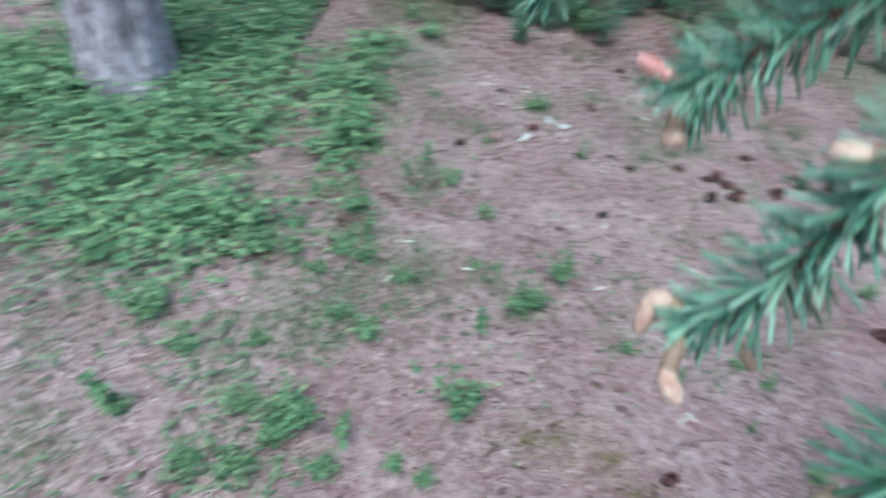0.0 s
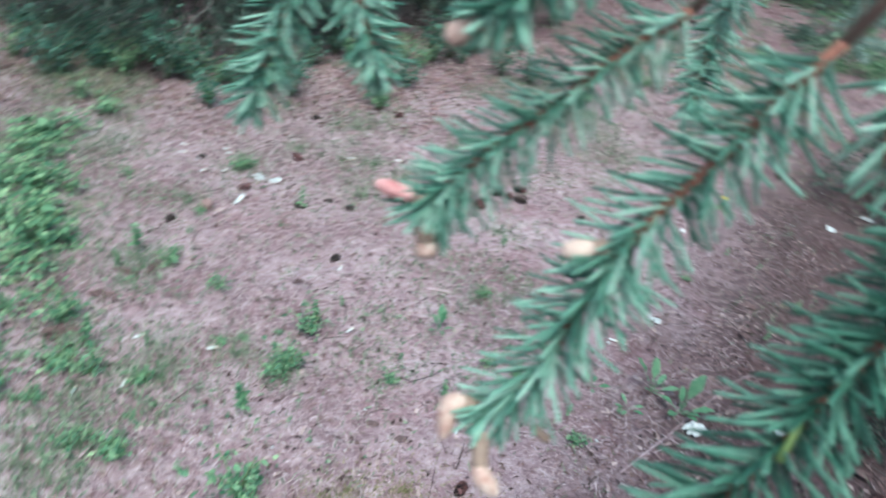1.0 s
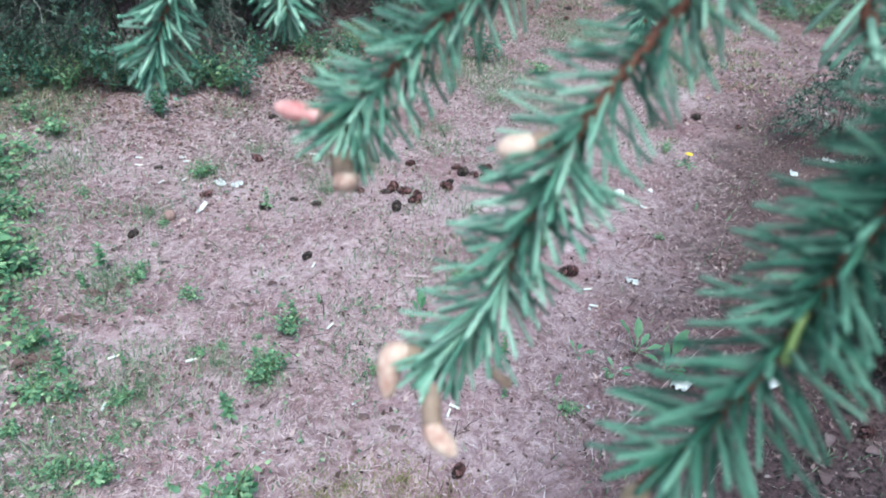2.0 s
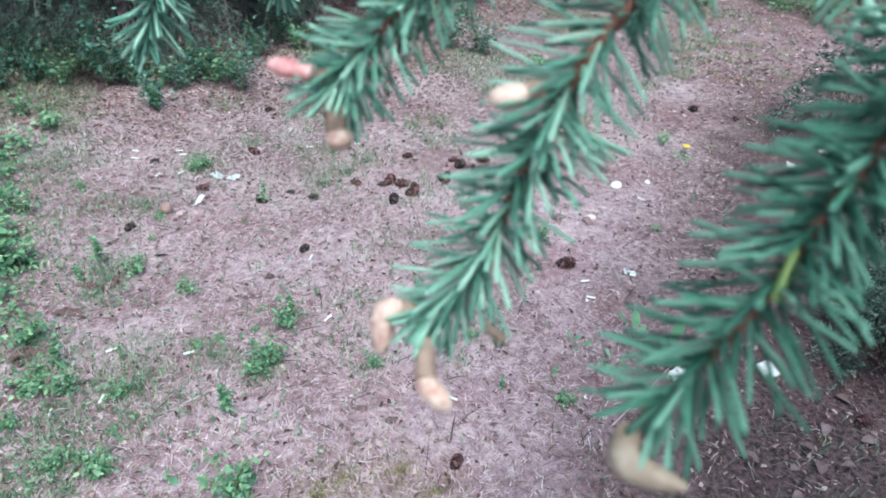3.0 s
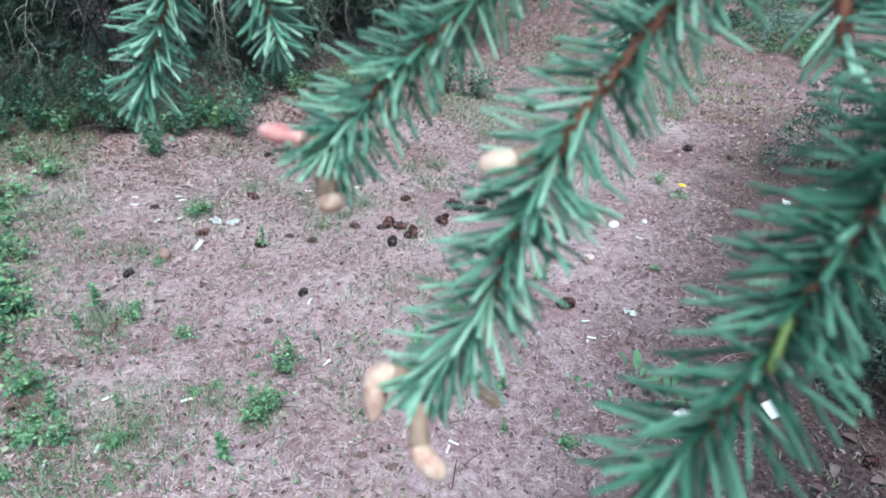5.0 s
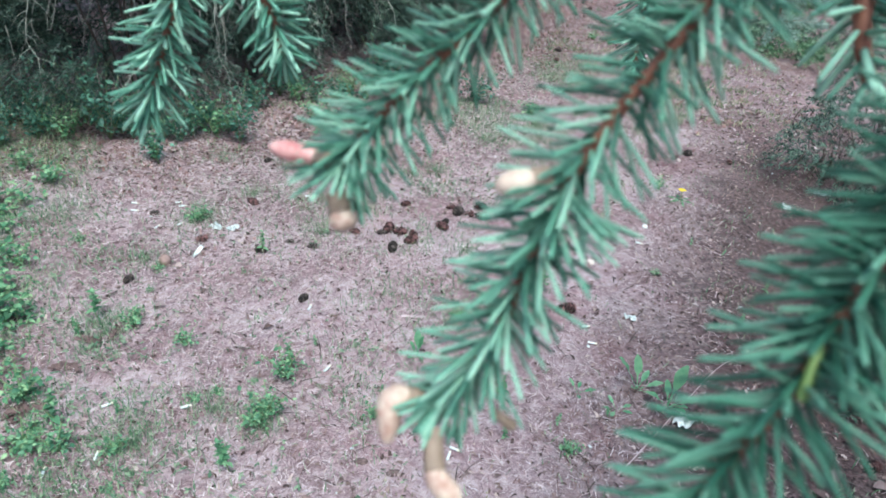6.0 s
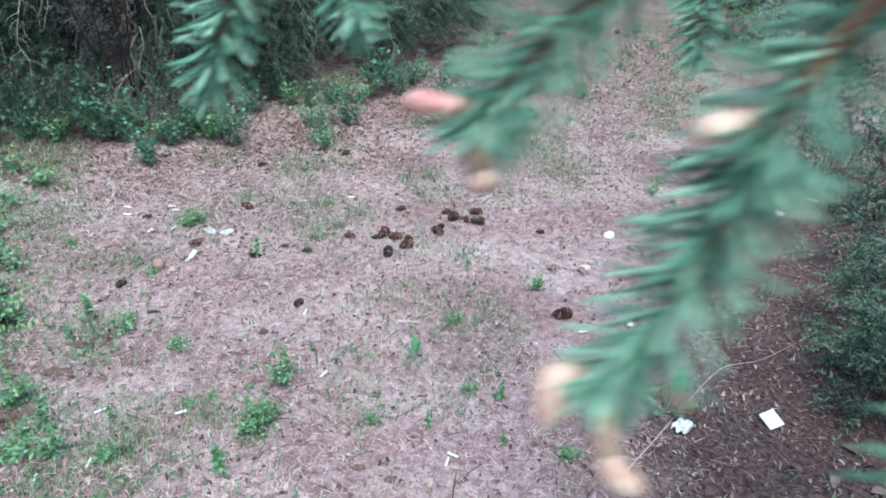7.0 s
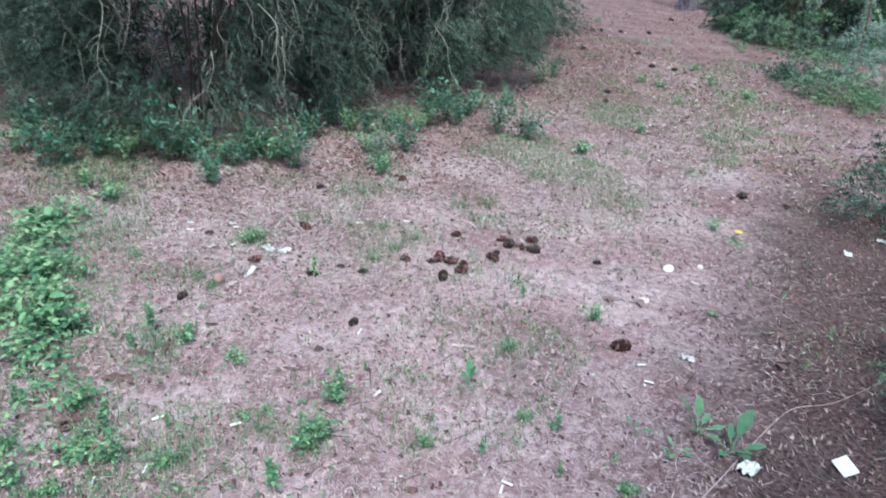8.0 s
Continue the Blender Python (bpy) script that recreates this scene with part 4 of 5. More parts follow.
def undergrowth(spots, seed, tall=(0.10, 0.24)):
    """Leafy broad-leaved seedlings along the foot of the shrubs."""
    rng = random.Random(seed)
    kinds = [bushy("undergrowth_plant", "leafy dark green sapling at the foot of dark shrubs", 0.27, 8, 5, rng, 0.95, DARK_LEAVES, fill=330), bushy("undergrowth_plant", "dark green bushy seedling below dark shrubs", 0.20, 7, 5, rng, 0.9, DARK_LEAVES, fill=240), bushy("undergrowth_plant", "pale green bushy seedling below dark shrubs", 0.18, 6, 5, rng, 0.85, fill=150)]
    for i, (x, y) in enumerate(spots):
        ob = kinds[i] if i < 3 else copy_thing(kinds[i % 3], Matrix())
        tagged(ob, group="plants along the shrubs")
        place(ob, x, y, rng.uniform(0, 6.28), rng.uniform(0.7, 1.35))


FOOT_PLANTS = [(-0.481, 3.461), (-0.268, 3.544), (0.095, 3.532), (0.037, 3.458), (0.347, 3.329), (0.517, 3.342), (0.612, 3.246), (0.204, 3.127), (1.062, 3.786), (1.148, 3.723), (1.302, 3.758), (1.478, 3.737), (1.782, 3.817), (1.970, 4.047), (1.059, 3.437), (1.040, 3.176), (1.281, 3.405), (-0.115, 3.605), (-0.058, 3.729), (-0.219, 3.662), (-0.329, 3.188), (-0.412, 3.488), (2.368, 4.220)]
EDGE_PLANTS = [(3.017, 4.836), (1.969, 3.623), (2.103, 3.495), (-0.641, 3.680), (-0.584, 3.843), (-0.402, 3.775), (-0.007, 3.633), (0.142, 3.442), (0.208, 3.559), (0.271, 3.381), (0.413, 3.400), (0.482, 3.475), (0.588, 3.416), (0.989, 3.904), (1.089, 4.009), (1.411, 3.858), (1.594, 3.838), (1.756, 3.941), (2.115, 4.170), (3.241, 5.020), (0.807, 3.713), (-0.155, 3.487), (-0.259, 3.756)]
undergrowth(FOOT_PLANTS + EDGE_PLANTS, 21)

# shrubs on the other side of the clearing
RS = [(3.349, 1.913), (4.063, 2.079), (3.322, 1.557), (2.100, 0.773), (2.237, 0.934), (4.870, 3.624), (5.090, 3.242), (7.860, 6.380), (8.540, 5.749), (8.156, 7.540)]
TWIGGY = "small twiggy shrub with sparse dark green leaves"
shrub("twiggy_shrub", TWIGGY, RS[0][0], RS[0][1], 0.32, 0.30, 0.46, 380, 31, M_SHRUB_MID, twig=M_DARKTWIG, droop=0.1, L=(0.04, 0.09), width=0.020, stems=34, hollow=0.2, dead=30, stem_r=0.0035, pairs=7, broad=0.2, clump=6.0)
shrub("twiggy_shrub", TWIGGY, RS[1][0] + 0.12, RS[1][1] + 0.10, 0.42, 0.40, 0.55, 560, 32, M_SHRUB_MID, twig=M_DARKTWIG, droop=0.1, L=(0.05, 0.11), width=0.020, stems=34, hollow=0.2, dead=40, stem_r=0.0035, pairs=7, broad=0.2, clump=6.0)
shrub("twiggy_shrub", TWIGGY, RS[2][0], RS[2][1], 0.24, 0.24, 0.45, 200, 38, M_SHRUB_MID, twig=M_DARKTWIG, droop=0.1, L=(0.05, 0.10), width=0.020, stems=34, hollow=0.2, dead=20, stem_r=0.0035, pairs=7, broad=0.2, clump=6.0)
YOUNG = "young dark green juniper bush close to the ground"
shrub("juniper_bush", YOUNG, RS[3][0] + 0.16, RS[3][1] + 0.06, 0.22, 0.26, 0.42, 620, 33, M_SHRUB_MID, twig=M_DARKTWIG, droop=0.05, L=(0.06, 0.15), width=0.020, hollow=0.25, clump=6.0, young=M_SHRUB_LIGHT, pairs=9, broad=0.16)
JN = [(1.933, 0.631), (2.691, 1.148), (3.002, 1.481)]
shrub("twiggy_shrub", TWIGGY, *JN[1], 0.22, 0.24, 0.46, 240, 40, M_SHRUB_MID, twig=M_DARKTWIG, droop=0.1, L=(0.05, 0.10), width=0.020, stems=30, hollow=0.2, dead=20, stem_r=0.0035, pairs=7, broad=0.2, clump=6.0)
shrub("twiggy_shrub", "small sprig of dark leafy twigs on the soil", *JN[2], 0.12, 0.12, 0.24, 70, 41, M_SHRUB_MID, twig=M_DARKTWIG, droop=0.1, L=(0.04, 0.08), width=0.016, stems=14, hollow=0.2, dead=6, stem_r=0.003, pairs=6, broad=0.2)
shrub("juniper_bush", YOUNG, JN[0][0] + 0.06, JN[0][1] + 0.03, 0.18, 0.21, 0.36, 480, 39, M_SHRUB_MID, twig=M_DARKTWIG, droop=0.05, L=(0.06, 0.14), width=0.020, hollow=0.25, clump=6.0, young=M_SHRUB_LIGHT, pairs=9, broad=0.16)
SOFT = "soft green spreading juniper bush at the edge of the clearing"
shrub("juniper_bush", SOFT, RS[7][0] + 0.6, RS[7][1] + 0.5, 1.2, 1.1, 1.5, 2600, 35, M_SHRUB_MID, young=M_SHRUB_BRIGHT, droop=0.3, hollow=0.4, width=0.06, L=(0.15, 0.3), clump=2.2, pairs=10, broad=0.16)
shrub("juniper_bush", SOFT, RS[8][0] + 1.0, RS[8][1] + 0.2, 1.1, 1.1, 1.8, 2400, 36, M_SHRUB_MID, young=M_SHRUB_BRIGHT, droop=0.3, hollow=0.4, width=0.06, L=(0.15, 0.3), clump=2.2, pairs=10, broad=0.16)
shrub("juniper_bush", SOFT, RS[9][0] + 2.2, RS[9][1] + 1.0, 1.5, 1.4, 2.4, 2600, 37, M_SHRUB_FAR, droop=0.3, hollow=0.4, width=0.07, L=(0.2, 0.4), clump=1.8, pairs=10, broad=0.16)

LOW = "low ragged tuft of soft green juniper on the ground"
rg = random.Random(63)
for k, (x, y) in enumerate([(5.2, 3.75), (5.6, 4.43), (5.53, 3.88), (5.45, 3.45), (5.95, 4.85), (5.9, 4.2), (6.3, 4.9), (6.1, 4.0), (6.9, 6.2), (7.3, 5.9), (7.0, 5.3), (7.8, 5.45), (8.3, 7.1), (9.6, 8.2), (10.8, 8.1), (11.5, 7.9)]):
    w, tall = rg.uniform(0.18, 0.36) * (1 + 0.05 * k), rg.uniform(0.12, 0.34) * (1 + 0.07 * k)
    shrub("juniper_bush", LOW, x + rg.uniform(0.05, 0.3), y + rg.uniform(0, 0.25), w, w * rg.uniform(0.7, 1.2), tall, int(rg.uniform(60, 130) * (1 + 0.07 * k)), 60 + k, (M_SHRUB_BRIGHT, M_SHRUB_MID, M_SHRUB_LIGHT)[k % 3], droop=-0.1, hollow=0.05, width=rg.uniform(0.022, 0.04), L=(0.06, 0.18), stems=9, stem_r=0.004, clump=5.0, pairs=9, broad=0.15)


# ---- trees ----
def big_trunk(name, label, x, y, radius, height, seed, mat=M_BARK):
    rng = random.Random(seed)
    v, f, sides, rings = [], [], 110, 150
    for i in range(rings):
        t = i / (rings - 1)
        z = -0.05 + (height + 0.05) * t ** 1.6
        flare = 1 + 0.16 * math.exp(-z / 0.10) - 0.25 * t
        for k in range(sides):
            a = 6.283 * k / sides
            d = Vector((math.cos(a), math.sin(a), 0))
            n = 0.06 * noise.noise(Vector((d.x * 1.4, d.y * 1.4, z * 0.8 + seed))) + 0.05 * noise.noise(Vector((d.x * 7, d.y * 7, z * 2.5))) + 0.022 * (rng.random() - 0.5) - 0.085 * max(0.0, 0.30 - abs(noise.noise(Vector((d.x * 9, d.y * 9, z * 4 + seed))))) - 0.05 * max(0.0, 0.25 - abs(noise.noise(Vector((d.x * 21, d.y * 21, z * 15)))))
            root = 0.07 * math.exp(-z / 0.12) * math.cos(a * 5 + seed)
            r = radius * (flare + n + root)
            v.append((x + d.x * r, y + d.y * r, z))
        if i:
            o = (i - 1) * sides
            f += [(o + k, o + (k + 1) % sides, o + sides + (k + 1) % sides, o + sides + k) for k in range(sides)]
    f.append(tuple(range(len(v) - sides, len(v))))
    return tagged(part(name, mesh_of(name, v, f, True), mat), label, "tree trunk")


TB = [(-1.253, 2.099)]
big_trunk("tree_trunk", "thick grey rough-barked tree trunk rising from ground cover", TB[0][0] - 0.03, TB[0][1] + 0.13, 0.170, 4.5, 3)
FT = [(8.635, 9.478), (9.542, 9.415)]
for i, (x, y) in enumerate(FT):
    big_trunk("tree_trunk", "dark tree trunk standing beyond the clearing", x, y, 0.16, 5.0, 8 + i, M_DARKBARK)


# distant wood that closes the clearing
def far_wood():
    rng = random.Random(77)
    h, tr = Heap(), Heap()
    for i in range(70):
        a = 6.283 * i / 70 + rng.uniform(-0.04, 0.04)
        r = rng.uniform(13, 24)
        c = Vector((2 + math.cos(a) * r, 3 + math.sin(a) * r, 0))
        tr.add(*tube([c, c + Vector((rng.uniform(-0.2, 0.2), rng.uniform(-0.2, 0.2), 4)), c + Vector((0, 0, 9))], [0.2, 0.15, 0.05], 7))
        for _ in range(150):
            z = rng.uniform(0.2, 9.5)
            q = c + Vector((rng.gauss(0, 1.0), rng.gauss(0, 1.0), z)) * 1.0
            s = rng.uniform(0.15, 0.4)
            u, w = Vector((rng.uniform(-1, 1), rng.uniform(-1, 1), rng.uniform(-0.6, 0.6))).normalized() * s, Vector((rng.uniform(-1, 1), rng.uniform(-1, 1), -0.4)).normalized() * s * 0.5
            h.add([q - u, q - w, q + u, q + w], [(0, 1, 2, 3)])
    root = tagged(new("far_wood"), "distant wood of dark green trees", "trees", kind="stuff")
    part("trunks", tr.mesh("trunks", True), M_DARKBARK, root)
    part("crowns", h.mesh("crowns"), M_SHRUB, root)


far_wood()

# ---- the spruce whose shoots hang in front of the camera ----
NEEDLE_LEFT = [300]


def needle_verts(curve=0.13):
    v, f = [], []
    for i, (t, w) in enumerate(((0, 0.040), (0.10, 0.066), (0.60, 0.072), (0.92, 0.066), (1.0, 0.040))):
        z = curve * math.sin(t * 1.57) ** 2
        for k in range(4):
            a = 1.5708 * k
            v.append(Vector((math.cos(a) * w * 1.15, math.sin(a) * w * 0.75 - z, t)))
        if i:
            o = 4 * (i - 1)
            f += [(o + k, o + (k + 1) % 4, o + 4 + (k + 1) % 4, o + 4 + k) for k in range(4)]
    f += [(3, 2, 1, 0), (16, 17, 18, 19)]
    return v, f


NV, NF = needle_verts()
NEEDLE = mesh_of("needle", NV, NF, True)
NEEDLE.materials.append(M_NEEDLE)


def bud(parent, p, q, r, mat, label, hook=None, stalk=0.3):
    """A swollen bud on a brown scaly stalk, along p - q (- hook); stalk: the share of its length that is stalk."""
    pts = [Vector(p), Vector(p).lerp(Vector(q), 0.5), Vector(q)]
    if hook:
        pts = [Vector(p), Vector(q), Vector(hook)]
        pts.insert(1, Vector(p).lerp(Vector(q), 0.6) + (Vector(q) - Vector(hook)) * 0.12)
    line = smooth_line(pts, 9)
    n = len(line)
    cut = int(n * stalk)
    rg = random.Random(int(r * 1e6) + n)
    head = line[max(cut - 1, 0):]
    m = len(head)
    rad = []
    for i in range(m):
        t = i / (m - 1)
        rad.append(r * (0.72 + 0.36 * math.sin(math.pi * min(1, 0.08 + 0.75 * t))) * (1 + 0.07 * (i % 2)) * math.sqrt(max(0.02, 1 - max(0, (t - 0.5) / 0.5) ** 2.4)))
    v, f = tube(head, rad, 12, 0.10, rg)
    ob = part("bud", mesh_of("bud", v, f, True), mat, parent, label)
    if cut > 1:
        v, f = tube(line[:cut + 1], [r * (0.80 + 0.16 * i / cut) * (1 + 0.1 * (i % 2)) for i in range(cut + 1)], 9, 0.15, rg)
        part("bud_stalk", mesh_of("bud_stalk", v, f, True), M_SHEATH, parent, "brown papery bud stalk")
    return ob


def shoot(tree, pts, length, seed, per_metre=2900, fat=0.82, r=0.0009, start=0.0, stop=1.0, sweep=0.95, own=True, mat=M_NEEDLES):
    """A spruce shoot from its tip (first point) up to its base, set with needles that sweep towards the tip."""
    rng = random.Random(seed)
    line = smooth_line(pts, 8)
    n = len(line)
    v, f = tube(line, [r * (0.75 + 0.7 * i / n) for i in range(n)], 8, 0.25, rng)
    stem = part("shoot", mesh_of("shoot", v, f, True), M_SHOOT, tree, "reddish-brown spruce shoot")
    total = sum((line[i + 1] - line[i]).length for i in range(n - 1))
    count = int(total * per_metre)
    h = Heap()
    for k in range(count):
        s = start + (stop - start) * (k + rng.random()) / count
        g = s * (n - 1)
        i = min(int(g), n - 2)
        p = line[i].lerp(line[i + 1], g - i)
        d = (line[max(i - 1, 0)] - line[min(i + 2, n - 1)]).normalized()
        a = k * 2.39996 + rng.uniform(-0.3, 0.3)
        u = d.cross(Vector((0, 0, 1)))
        u = u.normalized() if u.length > 1e-3 else Vector((1, 0, 0))
        w = u.cross(d)
        out = u * math.cos(a) + w * math.sin(a)
        e = sweep + rng.uniform(-0.38, 0.38) - (0.5 * (1 - s / 0.25) if s < 0.25 else 0)
        z = (d * math.cos(e) + out * math.sin(e)).normalized()
        y = (d - z * d.dot(z))
        y = y.normalized() if y.length > 1e-3 else u
        x = y.cross(z)
        L = length * rng.uniform(0.78, 1.12) * (0.66 + 0.34 * min(1, s / 0.16)) * (1 + 0.08 * min(1, max(0, (s - 0.35) / 0.4)))
        thick = length * fat * rng.uniform(0.88, 1.12)
        m = Matrix(((x.x * thick, y.x * thick, z.x * L, p.x), (x.y * thick, y.y * thick, z.y * L, p.y), (x.z * thick, y.z * thick, z.z * L, p.z), (0, 0, 0, 1)))
        if own and NEEDLE_LEFT[0] > 0:
            ob = part("needle", NEEDLE, None, stem)
            ob.matrix_world = m
            NEEDLE_LEFT[0] -= 1
        else:
            h.add([m @ q for q in NV], NF)
    if h.v:
        tagged(part("needles", h.mesh("needles", True), mat, stem), kind="stuff")
    return stem


SPRUCE_X, SPRUCE_Y = 0.95, -0.75
spruce = tagged(new("spruce_tree"), "young spruce with blue-green needled shoots and swelling buds", "tree")
A = [(0.0406, 0.1107, 1.2813), (0.0434, 0.1113, 1.2845), (0.0464, 0.1117, 1.2877), (0.0534, 0.1114, 1.2947), (0.0618, 0.1106, 1.3021), (0.0715, 0.1095, 1.3118), (0.0818, 0.1070, 1.3213)]
B = [(0.0459, 0.0820, 1.2578), (0.0498, 0.0816, 1.2620), (0.0546, 0.0813, 1.2704), (0.0581, 0.0822, 1.2792), (0.0611, 0.0819, 1.2859), (0.0624, 0.0822, 1.2908), (0.0683, 0.0818, 1.2998), (0.0755, 0.0813, 1.3098), (0.0809, 0.0813, 1.3174), (0.0865, 0.0809, 1.3247)]
C = [(0.0536, 0.0491, 1.2653), (0.0602, 0.0489, 1.2717), (0.0675, 0.0492, 1.2795), (0.0738, 0.0506, 1.2881), (0.0784, 0.0511, 1.2939), (0.0846, 0.0527, 1.2995), (0.0912, 0.0550, 1.3063), (0.0991, 0.0583, 1.3142), (0.1072, 0.0632, 1.3229)]
D = [(0.0218, 0.2081, 1.2594), (0.0260, 0.2106, 1.2698), (0.0304, 0.2124, 1.2808), (0.0350, 0.2146, 1.2942), (0.0434, 0.2155, 1.3073)]
D2 = [(0.0553, 0.1933, 1.2767), (0.0545, 0.1974, 1.2836), (0.0523, 0.2015, 1.2910), (0.0494, 0.2075, 1.3007)]
E = [(0.1194, 0.0831, 1.2990), (0.1190, 0.0865, 1.3052), (0.1202, 0.0895, 1.3121), (0.1226, 0.0914, 1.3200)]
F = [(0.1864, 0.2042, 1.2613), (0.1913, 0.2109, 1.2754), (0.1975, 0.2179, 1.2914), (0.1948, 0.2118, 1.3118)]
G = [(0.0462, 0.1122, 1.3161), (0.0522, 0.1118, 1.3214), (0.0594, 0.1114, 1.3276), (0.0670, 0.1092, 1.3347)]
sB = shoot(spruce, B, 0.01048, 2, per_metre=4900, fat=0.50, stop=0.97, sweep=1.02, r=0.00072)
sA = shoot(spruce, A, 0.01032, 1, per_metre=4700, fat=0.50, start=0.06, sweep=1.0, r=0.00072)
# nearest shoot, its needles painted darker for the shade they hang in
sC = shoot(spruce, C, 0.01088, 3, per_metre=4500, fat=0.52, start=0.07, sweep=1.08, own=False, mat=M_SHADED_NEEDLES, r=0.00072)
sD = shoot(spruce, D, 0.01240, 4, per_metre=3700, fat=0.54, r=0.00096)
sD2 = shoot(spruce, D2, 0.01200, 5, per_metre=3250, fat=0.62, r=0.00096)
sE = shoot(spruce, E, 0.01120, 6, per_metre=1375, r=0.00136)
sF = shoot(spruce, F, 0.01240, 7, fat=0.62, r=0.00112, per_metre=3625)
sG = shoot(spruce, G, 0.00944, 8, per_metre=3625, r=0.00072)
CREAM, ROSE = "swollen cream-coloured bud", "swollen rosy pink bud"
AB = [(0.0392, 0.1086, 1.2850), (0.0354, 0.1121, 1.2853), (0.0323, 0.1158, 1.2851), (0.0405, 0.1093, 1.2792), (0.0406, 0.1075, 1.2767), (0.0408, 0.1058, 1.2741)]
bud(sA, AB[0], AB[2], 0.00136, M_PINK, ROSE, stalk=0.25)
bud(sA, AB[3], AB[5], 0.00192, M_BUD, CREAM, stalk=0.5)
GB = [(0.0457, 0.1121, 1.3154), (0.0438, 0.1123, 1.3143), (0.0401, 0.1130, 1.3125)]
bud(sG, GB[0], GB[2], 0.00184, M_BUD, CREAM, stalk=0.35)
BB = [(0.0441, 0.0831, 1.2578), (0.0400, 0.0845, 1.2580), (0.0379, 0.0840, 1.2555), (0.0384, 0.0819, 1.2529), (0.0443, 0.0812, 1.2551), (0.0442, 0.0784, 1.2511), (0.0457, 0.0751, 1.2458), (0.0471, 0.0735, 1.2446), (0.0593, 0.0822, 1.2913), (0.0558, 0.0829, 1.2917), (0.0526, 0.0845, 1.2897), (0.0521, 0.0770, 1.2587), (0.0552, 0.0753, 1.2558)]
bud(sB, BB[0], BB[1], 0.00184, M_BUD, CREAM, BB[3])
bud(sB, (0.0441, 0.0791, 1.2566), (0.0427, 0.0740, 1.2521), 0.00155, M_BUD, CREAM, (0.0447, 0.0708, 1.2503), stalk=0.5)
bud(sB, BB[8], BB[10], 0.00152, M_BUD, CREAM, stalk=0.35)
bud(sB, BB[11], BB[12], 0.00080, M_SHEATH, "small dull pink bud", stalk=0.6)
CB = [(0.0536, 0.0486, 1.2664), (0.0511, 0.0450, 1.2658), (0.0542, 0.0403, 1.2665)]
bud(sC, CB[0], CB[1], 0.00165, M_TANBUD, "swollen hooked tan bud", CB[2], stalk=0.0)
yel = [(0.0699, 0.0494, 1.2862), (0.0659, 0.0469, 1.2825)]
z = (Vector(yel[1]) - Vector(yel[0]))
q = z.to_track_quat("Z", "Y").to_matrix().to_4x4()
part("needle", mesh_of("needle", [Matrix.Translation(yel[0]) @ q @ (Vector((p.x * 0.0072, p.y * 0.0072, p.z * z.length))) for p in NV], NF, True), M_YELLOW_NEEDLE, sC, "yellowed spruce needle")

# limbs that carry the shoots, and the stem of the spruce beside the camera
HUB = Vector((0.1380, 0.0427, 1.4645))


def limb(pts, r0, r1):
    line = smooth_line(pts, 6)
    n = len(line)
    v, f = tube(line, [r0 + (r1 - r0) * i / (n - 1) for i in range(n)], 9, 0.12, random.Random(n))
    return part("limb", mesh_of("limb", v, f, True), M_LIMB, spruce, "thin brown spruce branch")


for end, r in ((A[-1], 0.00104), (B[-1], 0.00104), (C[-1], 0.00112), (E[-1], 0.00136), (G[-1], 0.00104)):
    e = Vector(end)
    limb([e, e.lerp(HUB, 0.5) + Vector((0, 0, 0.012)), HUB], r, 0.0022)
HUB2 = Vector((0.1300, 0.2107, 1.5125))
limb([D[-1], Vector(D[-1]).lerp(HUB2, 0.5) + Vector((0, 0, 0.03)), HUB2], 0.0016, 0.0022)
limb([D2[-1], Vector(D2[-1]).lerp(HUB2, 0.5) + Vector((0, 0, 0.05)), HUB2], 0.0016, 0.0022)
limb([F[-1], Vector(F[-1]).lerp(HUB2, 0.5) + Vector((0, 0, 0.03)), HUB2], 0.0016, 0.0022)
limb([HUB2, (0.28, 0.12, 1.60), (0.42, -0.05, 1.58)], 0.0022, 0.004)
limb([HUB, (0.28, 0.0, 1.53), (0.42, -0.05, 1.58), (0.62, -0.35, 1.58), (SPRUCE_X, SPRUCE_Y, 1.5)], 0.0024, 0.012)
# unseen crown, its upper branches added to block sky light over the right side
hc, hb = Heap(), Heap()
rg = random.Random(88)
for _ in range(230):
    z0, a = rg.uniform(0.35, 4.2), rg.uniform(0, 6.283)
    reach = 1.9 * (1 - (z0 - 0.3) / 4.6) * rg.uniform(0.7, 1.0)
    d = Vector((math.cos(a), math.sin(a), 0))
    base = Vector((SPRUCE_X, SPRUCE_Y, z0))
    tip = base + d * reach + Vector((0, 0, -0.25 * reach))
    while z0 < 2.15 and (0.5 * tip.x + 0.86 * tip.y > -0.12 or tip.y > -0.08) and reach > 0.1:
        reach *= 0.85
        tip = base + d * reach + Vector((0, 0, -0.25 * reach))
    hb.add(*tube([base, base.lerp(tip, 0.5) + Vector((0, 0, 0.03)), tip], [0.009, 0.006, 0.002], 5))
    for j in range(int(45 * reach)):
        t = rg.uniform(0.15, 0.95)
        q = base.lerp(tip, t)
        u = (d * rg.uniform(0.1, 0.6) + Vector((-d.y, d.x, 0)) * rg.uniform(-1, 1) + Vector((0, 0, rg.uniform(-0.7, 0.1)))).normalized()
        L = rg.uniform(0.08, 0.25) if z0 > 2.15 else min(rg.uniform(0.08, 0.25), max(0.03, (-0.06 - max(0.5 * q.x + 0.86 * q.y, q.y))))
        spray(hc, q, u, L, rg, 0.02, 10)
part("branchwork", hb.mesh("branchwork", True), M_SHOOT, spruce)
